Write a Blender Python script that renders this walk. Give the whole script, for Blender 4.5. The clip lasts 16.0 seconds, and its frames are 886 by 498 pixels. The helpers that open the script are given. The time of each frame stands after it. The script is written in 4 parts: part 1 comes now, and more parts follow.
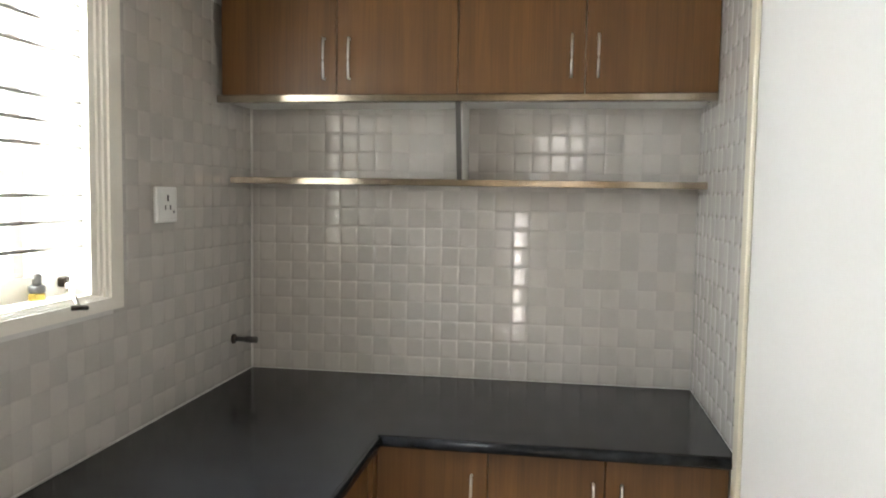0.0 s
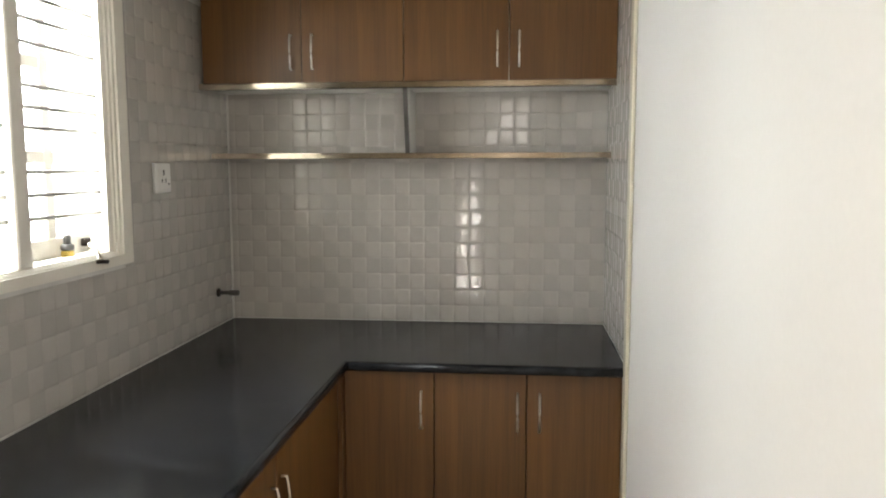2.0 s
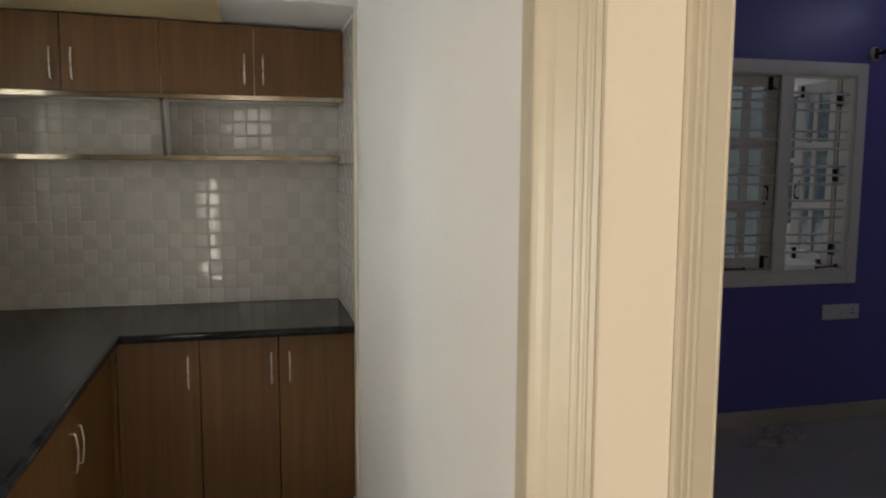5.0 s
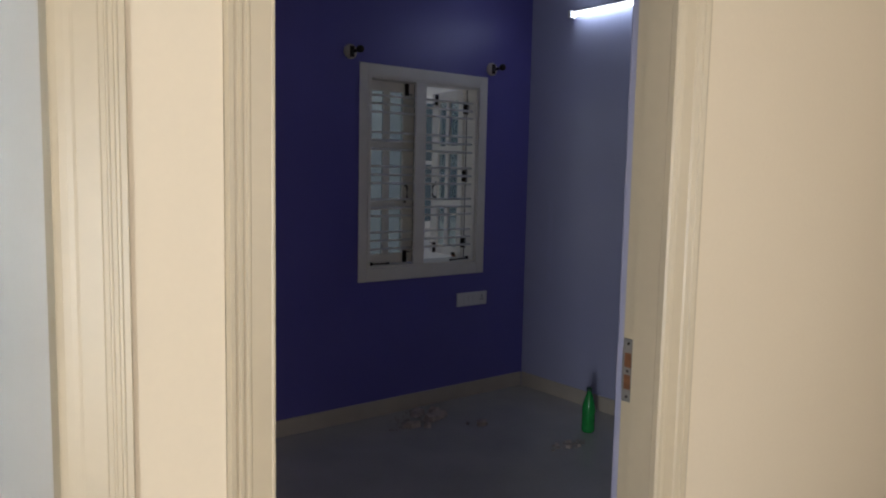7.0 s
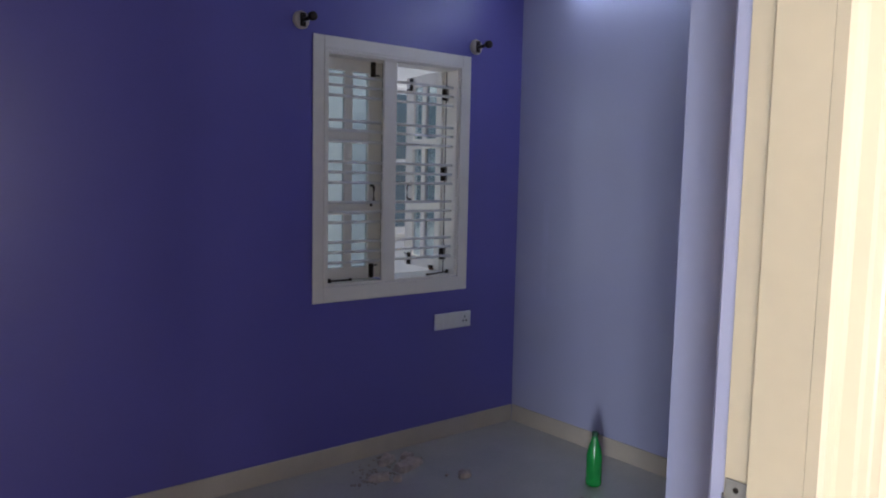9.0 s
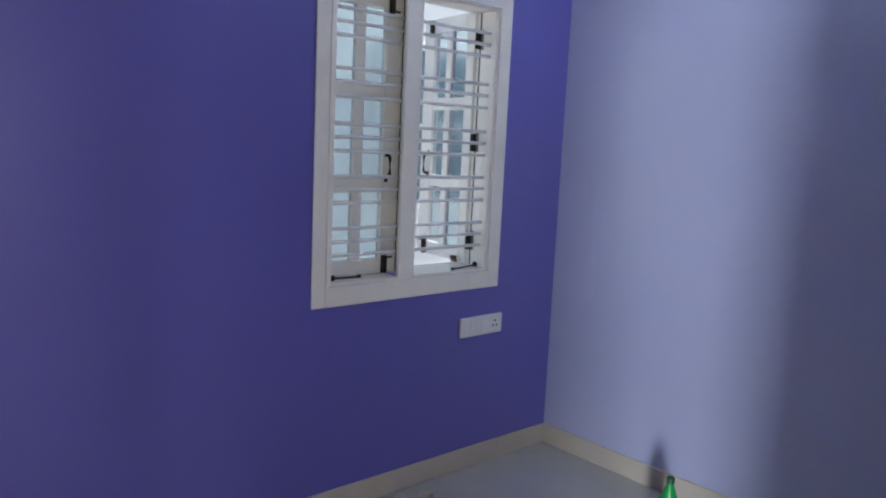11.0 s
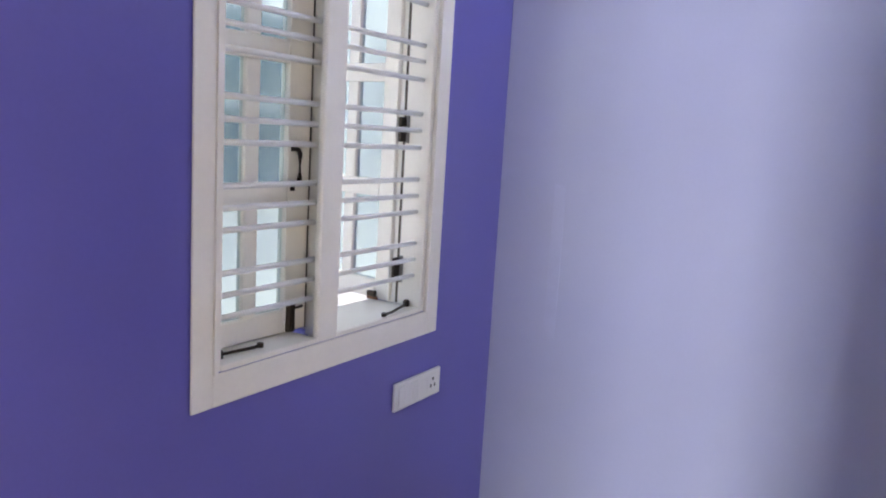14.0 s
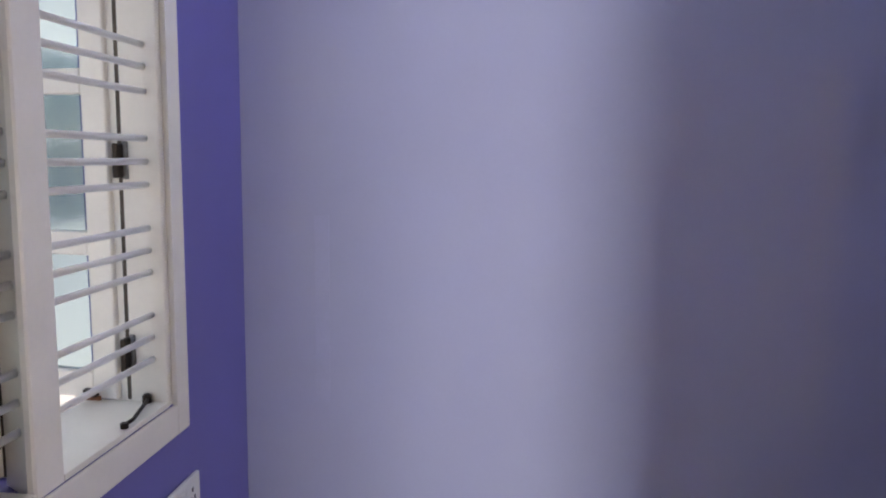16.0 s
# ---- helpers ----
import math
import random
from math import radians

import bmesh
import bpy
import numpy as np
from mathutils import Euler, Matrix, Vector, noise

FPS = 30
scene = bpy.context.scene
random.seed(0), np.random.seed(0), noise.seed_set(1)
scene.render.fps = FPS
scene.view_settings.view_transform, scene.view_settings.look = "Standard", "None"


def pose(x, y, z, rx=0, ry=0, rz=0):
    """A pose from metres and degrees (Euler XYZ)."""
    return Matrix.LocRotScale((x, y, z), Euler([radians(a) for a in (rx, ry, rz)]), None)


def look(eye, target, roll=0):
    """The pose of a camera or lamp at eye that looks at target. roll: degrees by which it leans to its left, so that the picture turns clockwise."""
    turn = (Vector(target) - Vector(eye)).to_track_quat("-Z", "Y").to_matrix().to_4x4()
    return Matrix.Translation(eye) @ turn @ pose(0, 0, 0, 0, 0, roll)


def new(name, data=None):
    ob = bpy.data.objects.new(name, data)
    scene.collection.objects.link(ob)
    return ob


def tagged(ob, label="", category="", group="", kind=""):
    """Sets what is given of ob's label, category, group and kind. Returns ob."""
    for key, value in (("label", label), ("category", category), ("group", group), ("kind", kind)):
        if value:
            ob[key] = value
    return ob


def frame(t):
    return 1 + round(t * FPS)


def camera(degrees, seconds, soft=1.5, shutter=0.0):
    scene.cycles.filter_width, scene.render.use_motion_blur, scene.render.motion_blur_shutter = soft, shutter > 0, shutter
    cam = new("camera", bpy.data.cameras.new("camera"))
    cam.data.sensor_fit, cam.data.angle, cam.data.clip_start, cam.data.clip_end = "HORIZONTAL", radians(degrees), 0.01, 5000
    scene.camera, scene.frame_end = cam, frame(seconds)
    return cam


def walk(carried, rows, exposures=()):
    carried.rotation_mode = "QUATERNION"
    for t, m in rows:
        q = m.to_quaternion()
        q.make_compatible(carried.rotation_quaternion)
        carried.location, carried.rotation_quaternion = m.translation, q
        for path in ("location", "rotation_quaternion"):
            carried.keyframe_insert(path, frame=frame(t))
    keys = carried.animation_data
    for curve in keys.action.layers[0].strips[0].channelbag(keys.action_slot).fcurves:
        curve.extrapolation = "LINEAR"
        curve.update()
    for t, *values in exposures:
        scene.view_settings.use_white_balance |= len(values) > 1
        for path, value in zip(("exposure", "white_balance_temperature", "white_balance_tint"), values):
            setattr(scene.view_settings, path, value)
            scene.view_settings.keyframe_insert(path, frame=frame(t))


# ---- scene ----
cam = camera(61.0, 16.0, soft=2.0)
PATH = [
    (0, (1.082, -2.547, 1.469), (0.778, -0.575, 1.327), 0.9),
    (0.5, (1.084, -2.605, 1.472), (0.819, -0.629, 1.315), 0.5),
    (1, (1.135, -2.741, 1.475), (0.883, -0.763, 1.319), 0.2),
    (1.5, (1.173, -2.887, 1.465), (0.931, -0.91, 1.275), 0.2),
    (2, (1.186, -3.006, 1.466), (0.985, -1.028, 1.25), -0.1),
    (2.5, (1.181, -3.168, 1.461), (1.087, -1.183, 1.238), 0.4),
    (3, (1.181, -3.281, 1.478), (1.248, -1.296, 1.236), 1.4),
    (3.2, (1.177, -3.33, 1.48), (1.284, -1.347, 1.242), 1.5),
    (5.3, (1.132, -3.645, 1.476), (1.745, -1.753, 1.269), 0.5),
    (5.5, (1.141, -3.650, 1.468), (1.857, -1.794, 1.267), 0.8),
    (6, (1.176, -3.670, 1.458), (2.152, -1.935, 1.268), 1.6),
    (6.5, (1.214, -3.674, 1.448), (2.358, -2.044, 1.257), 1.8),
    (7, (1.284, -3.670, 1.463), (2.520, -2.110, 1.259), 1.2),
    (7.5, (1.355, -3.583, 1.445), (2.547, -1.992, 1.230), 0.6),
    (8, (1.485, -3.388, 1.463), (2.712, -1.824, 1.242), 1.4),
    (8.5, (1.600, -3.266, 1.459), (2.875, -1.739, 1.254), 1.5),
    (9, (1.824, -3.099, 1.436), (3.084, -1.559, 1.240), 1.2),
    (9.2, (1.885, -3.046, 1.432), (3.109, -1.477, 1.236), 1.3),
    (11.3, (2.222, -2.189, 1.443), (3.549, -0.72, 1.155), 2.6),
    (11.5, (2.277, -2.129, 1.447), (3.611, -0.665, 1.163), 2.4),
    (12, (2.365, -2.001, 1.438), (3.752, -0.588, 1.156), 2.1),
    (12.5, (2.404, -1.768, 1.433), (3.919, -0.495, 1.14), 2.5),
    (13, (2.409, -1.57, 1.424), (3.988, -0.383, 1.116), 2.6),
    (13.5, (2.469, -1.382, 1.414), (4.066, -0.221, 1.096), 3.3),
    (14, (2.55, -1.233, 1.434), (4.232, -0.195, 1.132), 3.4),
    (14.5, (2.597, -1.079, 1.422), (4.408, -0.278, 1.142), 3.2),
    (15, (2.611, -0.928, 1.415), (4.539, -0.473, 1.14), 1.4),
    (15.5, (2.688, -0.825, 1.412), (4.651, -0.557, 1.137), 0.9),
    (16, (2.872, -0.773, 1.456), (4.847, -0.573, 1.212), 0.6),
]

# ---- light ----
EXPOSURES = [(0.0, -0.22, 6500, 11), (1.0, -0.34, 6450, 11), (2.5, -0.58, 6850, 12), (3.0, -0.75, 6900, 13), (5.3, -1.32, 6950, 11), (6.0, -1.18, 6750, 11), (7.0, -1.10, 6300, 11), (8.0, -0.74, 6250, 12), (8.5, -0.26, 6500, 14), (9.2, 0.36, 5900, 12), (11.5, 1.33, 5900, 9), (12.5, 1.73, 6000, 10), (13.5, 1.80, 6350, 12), (14.5, 1.68, 6600, 14), (16.0, 1.36, 6750, 15)]
walk(cam, [(t, look(eye, target, roll)) for t, eye, target, roll in PATH], EXPOSURES)

world = bpy.data.worlds.new("daylight")
scene.world = world
world.use_nodes = True
_wn = world.node_tree
_sky = _wn.nodes.new("ShaderNodeTexSky")
_sky.sky_type = "NISHITA"
_sky.sun_disc = False
_sky.sun_elevation = radians(55)
_sky.sun_rotation = radians(98)
_wn.nodes["Background"].inputs["Strength"].default_value = 0.10
_wn.links.new(_sky.outputs["Color"], _wn.nodes["Background"].inputs["Color"])


def lamp(name, kind, energy, color, matrix, **more):
    data = bpy.data.lights.new(name, kind)
    data.energy, data.color = energy, color
    if kind == "AREA":
        data.shape, data.size, data.size_y = "RECTANGLE", more["size"], more["size_y"]
        data.spread = radians(more.get("spread", 180))
    if kind == "SUN":
        data.angle = radians(0.5)
    ob = new(name, data)
    ob.matrix_world = matrix
    return ob


lamp("sun", "SUN", 3.2, (1.0, 0.95, 0.88), look((0, 0, 10), (-0.80, 0.12, 9.1)))
# daylight standing in the hall's front door, fanlight and side door, all out of view
lamp("hall_door_daylight", "AREA", 13.0, (1.0, 0.95, 0.88), look((0.67, -4.97, 0.67), (0.67, 0, 0.67)), size=0.10, size_y=1.3)
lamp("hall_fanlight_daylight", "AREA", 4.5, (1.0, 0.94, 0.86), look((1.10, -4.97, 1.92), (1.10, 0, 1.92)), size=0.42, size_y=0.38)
# added fill with no seen source, brightens the hall wall and door frames
lamp("hall_wall_fill", "AREA", 36.0, (1.0, 0.91, 0.795), look((2.45, -4.97, 1.5), (2.45, 0, 1.5)), size=1.4, size_y=1.4)
lamp("hall_side_door_daylight", "AREA", 188.0, (0.93, 0.97, 0.97), look((-1.45, -5.47, 0.90), (2, -5.47, 0.90)), size=0.82, size_y=1.7)


# ---- materials ----
def material(name, color, rough=0.6, metal=0.0, spread=0.06, scale=6.0, fine=90.0, bump=0.05, spec=0.5, coat=0.0, per_object=0.0):
    """Paint, plaster, stone or plastic with broad patches and fine grain."""
    m = bpy.data.materials.new(name)
    m.use_nodes = True
    t = m.node_tree
    n, l = t.nodes, t.links
    b = n["Principled BSDF"]
    b.inputs["Roughness"].default_value = rough
    b.inputs["Metallic"].default_value = metal
    b.inputs["Specular IOR Level"].default_value = spec
    b.inputs["Coat Weight"].default_value = coat
    b.inputs["Coat Roughness"].default_value = 0.08
    geo = n.new("ShaderNodeNewGeometry")
    big = n.new("ShaderNodeTexNoise")
    big.inputs["Scale"].default_value, big.inputs["Detail"].default_value = scale, 4.0
    small = n.new("ShaderNodeTexNoise")
    small.inputs["Scale"].default_value, small.inputs["Detail"].default_value = fine, 3.0
    for x in (big, small):
        l.new(geo.outputs["Position"], x.inputs["Vector"])
    add = n.new("ShaderNodeMath")
    add.operation = "MULTIPLY_ADD"
    add.inputs[1].default_value = 0.7
    l.new(big.outputs["Fac"], add.inputs[0])
    half = n.new("ShaderNodeMath")
    half.operation = "MULTIPLY"
    half.inputs[1].default_value = 0.3
    l.new(small.outputs["Fac"], half.inputs[0])
    l.new(half.outputs[0], add.inputs[2])
    fac = add.outputs[0]
    if per_object:
        info = n.new("ShaderNodeObjectInfo")
        mix = n.new("ShaderNodeMath")
        mix.operation = "MULTIPLY_ADD"
        mix.inputs[1].default_value = per_object
        l.new(info.outputs["Random"], mix.inputs[0])
        l.new(fac, mix.inputs[2])
        fac = mix.outputs[0]
    ramp = n.new("ShaderNodeValToRGB")
    ramp.color_ramp.elements[0].position, ramp.color_ramp.elements[1].position = 0.3, 0.7
    ramp.color_ramp.elements[0].color = [c * (1 - spread) for c in color] + [1]
    ramp.color_ramp.elements[1].color = [min(1, c * (1 + spread)) for c in color] + [1]
    l.new(fac, ramp.inputs["Fac"])
    l.new(ramp.outputs["Color"], b.inputs["Base Color"])
    if bump:
        bp = n.new("ShaderNodeBump")
        bp.inputs["Strength"].default_value, bp.inputs["Distance"].default_value = bump, 0.002
        l.new(small.outputs["Fac"], bp.inputs["Height"])
        l.new(bp.outputs["Normal"], b.inputs["Normal"])
    rr = n.new("ShaderNodeMapRange")
    rr.inputs["To Min"].default_value, rr.inputs["To Max"].default_value = max(0.02, rough * 0.85), min(1, rough * 1.15)
    l.new(big.outputs["Fac"], rr.inputs["Value"])
    l.new(rr.outputs[0], b.inputs["Roughness"])
    return m


def wood_laminate(name, dark, light):
    """Teak laminate with the grain running upright."""
    m = bpy.data.materials.new(name)
    m.use_nodes = True
    t = m.node_tree
    n, l = t.nodes, t.links
    b = n["Principled BSDF"]
    geo = n.new("ShaderNodeNewGeometry")
    info = n.new("ShaderNodeObjectInfo")
    off = n.new("ShaderNodeVectorMath")
    off.operation = "MULTIPLY_ADD"
    off.inputs[1].default_value = (7.0, 5.0, 3.0)
    l.new(info.outputs["Random"], off.inputs[0])
    l.new(geo.outputs["Position"], off.inputs[2])
    mp = n.new("ShaderNodeMapping")
    mp.inputs["Scale"].default_value = (26.0, 26.0, 1.1)
    l.new(off.outputs[0], mp.inputs["Vector"])
    warp = n.new("ShaderNodeTexNoise")
    warp.inputs["Scale"].default_value, warp.inputs["Detail"].default_value, warp.inputs["Distortion"].default_value = 1.0, 6.0, 0.6
    l.new(mp.outputs[0], warp.inputs["Vector"])
    mp2 = n.new("ShaderNodeMapping")
    mp2.inputs["Scale"].default_value = (240.0, 240.0, 5.0)
    l.new(off.outputs[0], mp2.inputs["Vector"])
    pore = n.new("ShaderNodeTexNoise")
    pore.inputs["Scale"].default_value, pore.inputs["Detail"].default_value = 1.0, 2.0
    l.new(mp2.outputs[0], pore.inputs["Vector"])
    mix = n.new("ShaderNodeMath")
    mix.operation = "MULTIPLY_ADD"
    mix.inputs[1].default_value = 0.35
    l.new(pore.outputs["Fac"], mix.inputs[0])
    sc = n.new("ShaderNodeMath")
    sc.operation = "MULTIPLY"
    sc.inputs[1].default_value = 0.65
    l.new(warp.outputs["Fac"], sc.inputs[0])
    l.new(sc.outputs[0], mix.inputs[2])
    ramp = n.new("ShaderNodeValToRGB")
    ramp.color_ramp.elements[0].position, ramp.color_ramp.elements[1].position = 0.33, 0.68
    ramp.color_ramp.elements[0].color = (*dark, 1)
    ramp.color_ramp.elements[1].color = (*light, 1)
    l.new(mix.outputs[0], ramp.inputs["Fac"])
    l.new(ramp.outputs["Color"], b.inputs["Base Color"])
    b.inputs["Roughness"].default_value = 0.42
    bp = n.new("ShaderNodeBump")
    bp.inputs["Strength"].default_value, bp.inputs["Distance"].default_value = 0.08, 0.001
    l.new(pore.outputs["Fac"], bp.inputs["Height"])
    l.new(bp.outputs["Normal"], b.inputs["Normal"])
    return m


def glass(name, tint, rough):
    m = bpy.data.materials.new(name)
    m.use_nodes = True
    b = m.node_tree.nodes["Principled BSDF"]
    b.inputs["Base Color"].default_value = (*tint, 1)
    b.inputs["Roughness"].default_value = rough
    b.inputs["Transmission Weight"].default_value = 1.0
    b.inputs["IOR"].default_value = 1.12
    return m


def glow(name, color, strength):
    m = bpy.data.materials.new(name)
    m.use_nodes = True
    b = m.node_tree.nodes["Principled BSDF"]
    b.inputs["Base Color"].default_value = (0.8, 0.8, 0.8, 1)
    b.inputs["Emission Color"].default_value = (*color, 1)
    b.inputs["Emission Strength"].default_value = strength
    return m


WHITE_WALL = material("white_emulsion", (0.89, 0.865, 0.83), 0.38, spread=0.03, scale=1.6, bump=0.04)
PEACH_WALL = material("cream_emulsion", (0.77, 0.675, 0.535), 0.5, spread=0.03, scale=1.5, bump=0.05)
LILAC_WALL = material("lavender_emulsion", (0.420, 0.432, 0.612), 0.36, coat=0.5, spread=0.03, scale=1.8, bump=0.05)
# paler lavender, painted in for the light streak on the side wall
LILAC_LIT_STREAK = material("lavender_lit_streak", (0.432, 0.446, 0.632), 0.30, coat=0.5, spread=0.05, scale=9, bump=0.03)
BLUE_WALL = material("violet_blue_emulsion", (0.134, 0.120, 0.418), 0.36, spread=0.05, scale=1.8, bump=0.05)
CEILING_PAINT = material("ceiling_white", (0.80, 0.79, 0.77), 0.8, spread=0.03)
BEIGE_BOARD = material("beige_loft_paint", (0.50, 0.40, 0.24), 0.6, spread=0.08, scale=4)
GROUT = material("white_grout", (0.70, 0.68, 0.65), 0.8, spread=0.08, scale=12)
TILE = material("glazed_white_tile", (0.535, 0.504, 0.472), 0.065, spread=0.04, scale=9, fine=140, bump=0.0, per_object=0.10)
# lower pillows darker: the relief's shade is put into the glaze colour
TILE_LOW = material("glazed_tile_shaded", (0.488, 0.459, 0.432), 0.075, spread=0.05, scale=9, fine=140, bump=0.0, per_object=0.10)
GRANITE = material("black_granite", (0.013, 0.0135, 0.015), 0.15, spread=0.55, scale=40, fine=420, bump=0.03, spec=0.2)
# grey building dust wiped about over the polished stone
_n, _l = GRANITE.node_tree.nodes, GRANITE.node_tree.links
_b = _n["Principled BSDF"]
_geo, _mp, _tex, _rmp, _mix = _n.new("ShaderNodeNewGeometry"), _n.new("ShaderNodeMapping"), _n.new("ShaderNodeTexNoise"), _n.new("ShaderNodeValToRGB"), _n.new("ShaderNodeMix")
_mp.inputs["Scale"].default_value, _mp.inputs["Rotation"].default_value = (3.0, 9.0, 3.0), (0, 0, 0.5)
_tex.inputs["Scale"].default_value, _tex.inputs["Detail"].default_value, _tex.inputs["Distortion"].default_value = 1.0, 7.0, 1.2
_rmp.color_ramp.elements[0].position, _rmp.color_ramp.elements[1].position = 0.46, 0.78
_rmp.color_ramp.elements[0].color, _rmp.color_ramp.elements[1].color = (0.0, 0.0, 0.0, 1), (0.45, 0.45, 0.45, 1)
_mix.data_type = "RGBA"
_old = _b.inputs["Base Color"].links[0].from_socket
_l.new(_geo.outputs["Position"], _mp.inputs["Vector"])
_l.new(_mp.outputs[0], _tex.inputs["Vector"])
_l.new(_tex.outputs["Fac"], _rmp.inputs["Fac"])
_l.new(_rmp.outputs["Color"], _mix.inputs[0])
_l.new(_old, _mix.inputs[6])
_mix.inputs[7].default_value = (0.08, 0.085, 0.103, 1)
_l.new(_mix.outputs[2], _b.inputs["Base Color"])
TEAK = wood_laminate("teak_laminate", (0.092, 0.0395, 0.0095), (0.165, 0.0725, 0.0175))
TEAK_EDGE = material("dark_cabinet_inside", (0.05, 0.022, 0.01), 0.6, spread=0.2, scale=12)
# dark reflections are put into this steel's brownish colour
STEEL_STRIP = material("dark_steel_strip", (0.36, 0.31, 0.25), 0.14, 1.0, spread=0.25, scale=14, bump=0.02)
GREY_EDGE = material("dull_grey_edge", (0.10, 0.095, 0.09), 0.35, 0.5, spread=0.15, scale=20)
STEEL = material("polished_steel", (0.72, 0.69, 0.64), 0.16, 1.0, spread=0.05, scale=20, bump=0.02)
SATIN = material("satin_steel", (0.62, 0.60, 0.57), 0.3, 1.0, spread=0.05, scale=30, bump=0.02)
CREAM_GLOSS = material("cream_enamel", (0.535, 0.462, 0.342), 0.34, spread=0.06, scale=5, fine=45, bump=0.10)
CREAM_TRIM = material("pale_cream_enamel", (0.74, 0.68, 0.54), 0.25, spread=0.04, scale=5, bump=0.03)
WINDOW_PAINT = material("white_enamel", (0.86, 0.82, 0.745), 0.3, spread=0.04, scale=8, bump=0.03)
BAR_PAINT = material("white_bar_enamel", (0.80, 0.79, 0.78), 0.3, spread=0.04, scale=20, bump=0.02)
DARK_METAL = material("dark_bronze_metal", (0.035, 0.026, 0.020), 0.42, 0.7, spread=0.3, scale=60)
# dark colour standing for the shade inside the casement gaps
SHADOW_GAP = material("brown_gap_shade", (0.085, 0.066, 0.048), 0.7, spread=0.3, scale=40)
PLASTIC = material("white_plastic", (0.80, 0.79, 0.77), 0.3, spread=0.02, scale=20, bump=0.0)
ZINC = material("dull_zinc", (0.26, 0.25, 0.24), 0.5, 0.3, spread=0.15, scale=60)
BLACK = material("black_recess", (0.01, 0.01, 0.01), 0.6, spread=0.1)
FLOOR_TILE = material("vitrified_floor", (0.50, 0.48, 0.44), 0.22, spread=0.10, scale=3.0, fine=60, bump=0.02)
SKIRT = material("cream_skirting_tile", (0.52, 0.46, 0.38), 0.35, spread=0.08, scale=6)
PLASTER = material("broken_plaster", (0.50, 0.42, 0.37), 0.9, spread=0.25, scale=30, fine=200, bump=0.5)
DUST = material("plaster_dust", (0.36, 0.31, 0.27), 0.95, spread=0.2, scale=20, bump=0.3)
GREEN_PET = material("green_bottle_plastic", (0.02, 0.30, 0.06), 0.16, spread=0.15, scale=18, bump=0.0, spec=0.6)
CAP = material("dark_green_cap", (0.01, 0.06, 0.03), 0.4, spread=0.1)
RUST = material("bare_brown_wood", (0.20, 0.085, 0.04), 0.8, spread=0.3, scale=60)
BRASS = material("brass", (0.55, 0.40, 0.10), 0.3, 0.8, spread=0.1, scale=60)
PANE = glass("pale_blue_glass", (0.66, 0.78, 0.80), 0.25)
TUBE = glow("tube_light_glow", (0.76, 0.87, 1.0), 19.0)
SKY_GLOW = glow("bright_daylight", (0.93, 0.97, 1.0), 12.0)
_n, _l = SKY_GLOW.node_tree.nodes, SKY_GLOW.node_tree.links
_tex, _geo, _rmp = _n.new("ShaderNodeTexNoise"), _n.new("ShaderNodeNewGeometry"), _n.new("ShaderNodeValToRGB")
_tex.inputs["Scale"].default_value = 2.2
_rmp.color_ramp.elements[0].position, _rmp.color_ramp.elements[1].position = 0.35, 0.6
_rmp.color_ramp.elements[0].color, _rmp.color_ramp.elements[1].color = (0.76, 0.88, 0.90, 1), (0.90, 0.96, 1.0, 1)
_l.new(_geo.outputs["Position"], _tex.inputs["Vector"])
_l.new(_tex.outputs["Fac"], _rmp.inputs["Fac"])
_l.new(_rmp.outputs["Color"], _n["Principled BSDF"].inputs["Emission Color"])
# the sky is brighter higher up
_sep, _map = _n.new("ShaderNodeSeparateXYZ"), _n.new("ShaderNodeMapRange")
_map.inputs["From Min"].default_value, _map.inputs["From Max"].default_value = 1.3, 2.5
_map.inputs["To Min"].default_value, _map.inputs["To Max"].default_value = 11.5, 48.0
_l.new(_geo.outputs["Position"], _sep.inputs[0])
_l.new(_sep.outputs["Z"], _map.inputs["Value"])
_l.new(_map.outputs[0], _n["Principled BSDF"].inputs["Emission Strength"])
HOUSE_PAINT = material("cream_outside_paint", (0.72, 0.70, 0.64), 0.8, spread=0.08, scale=2.0, bump=0.2)
HOUSE_GLASS = material("dark_house_glass", (0.10, 0.14, 0.16), 0.1, spread=0.2, scale=3)
GROUND = material("concrete_ground", (0.36, 0.34, 0.31), 0.9, spread=0.15, scale=3, bump=0.4)


# ---- building helpers ----
def thing(name, loc, label, category, group="", kind=""):
    ob = new(name)
    ob.location = loc
    ob.empty_display_size = 0.05
    return tagged(ob, label, category, group, kind)


def part(name, bm, mat, parent=None, label="", smooth=False):
    me = bpy.data.meshes.new(name)
    bmesh.ops.recalc_face_normals(bm, faces=bm.faces)
    bm.to_mesh(me)
    bm.free()
    me.materials.append(mat)
    if smooth:
        for p in me.polygons:
            p.use_smooth = True
    ob = new(name, me)
    if parent is not None:
        ob.parent = parent
        if parent.type == "EMPTY":
            ob.matrix_parent_inverse = Matrix.Translation(-Vector(parent.location))
    return tagged(ob, label)


def setting(name, bm, mat, label, category):
    return tagged(part(name, bm, mat), label, category, "", "structure")


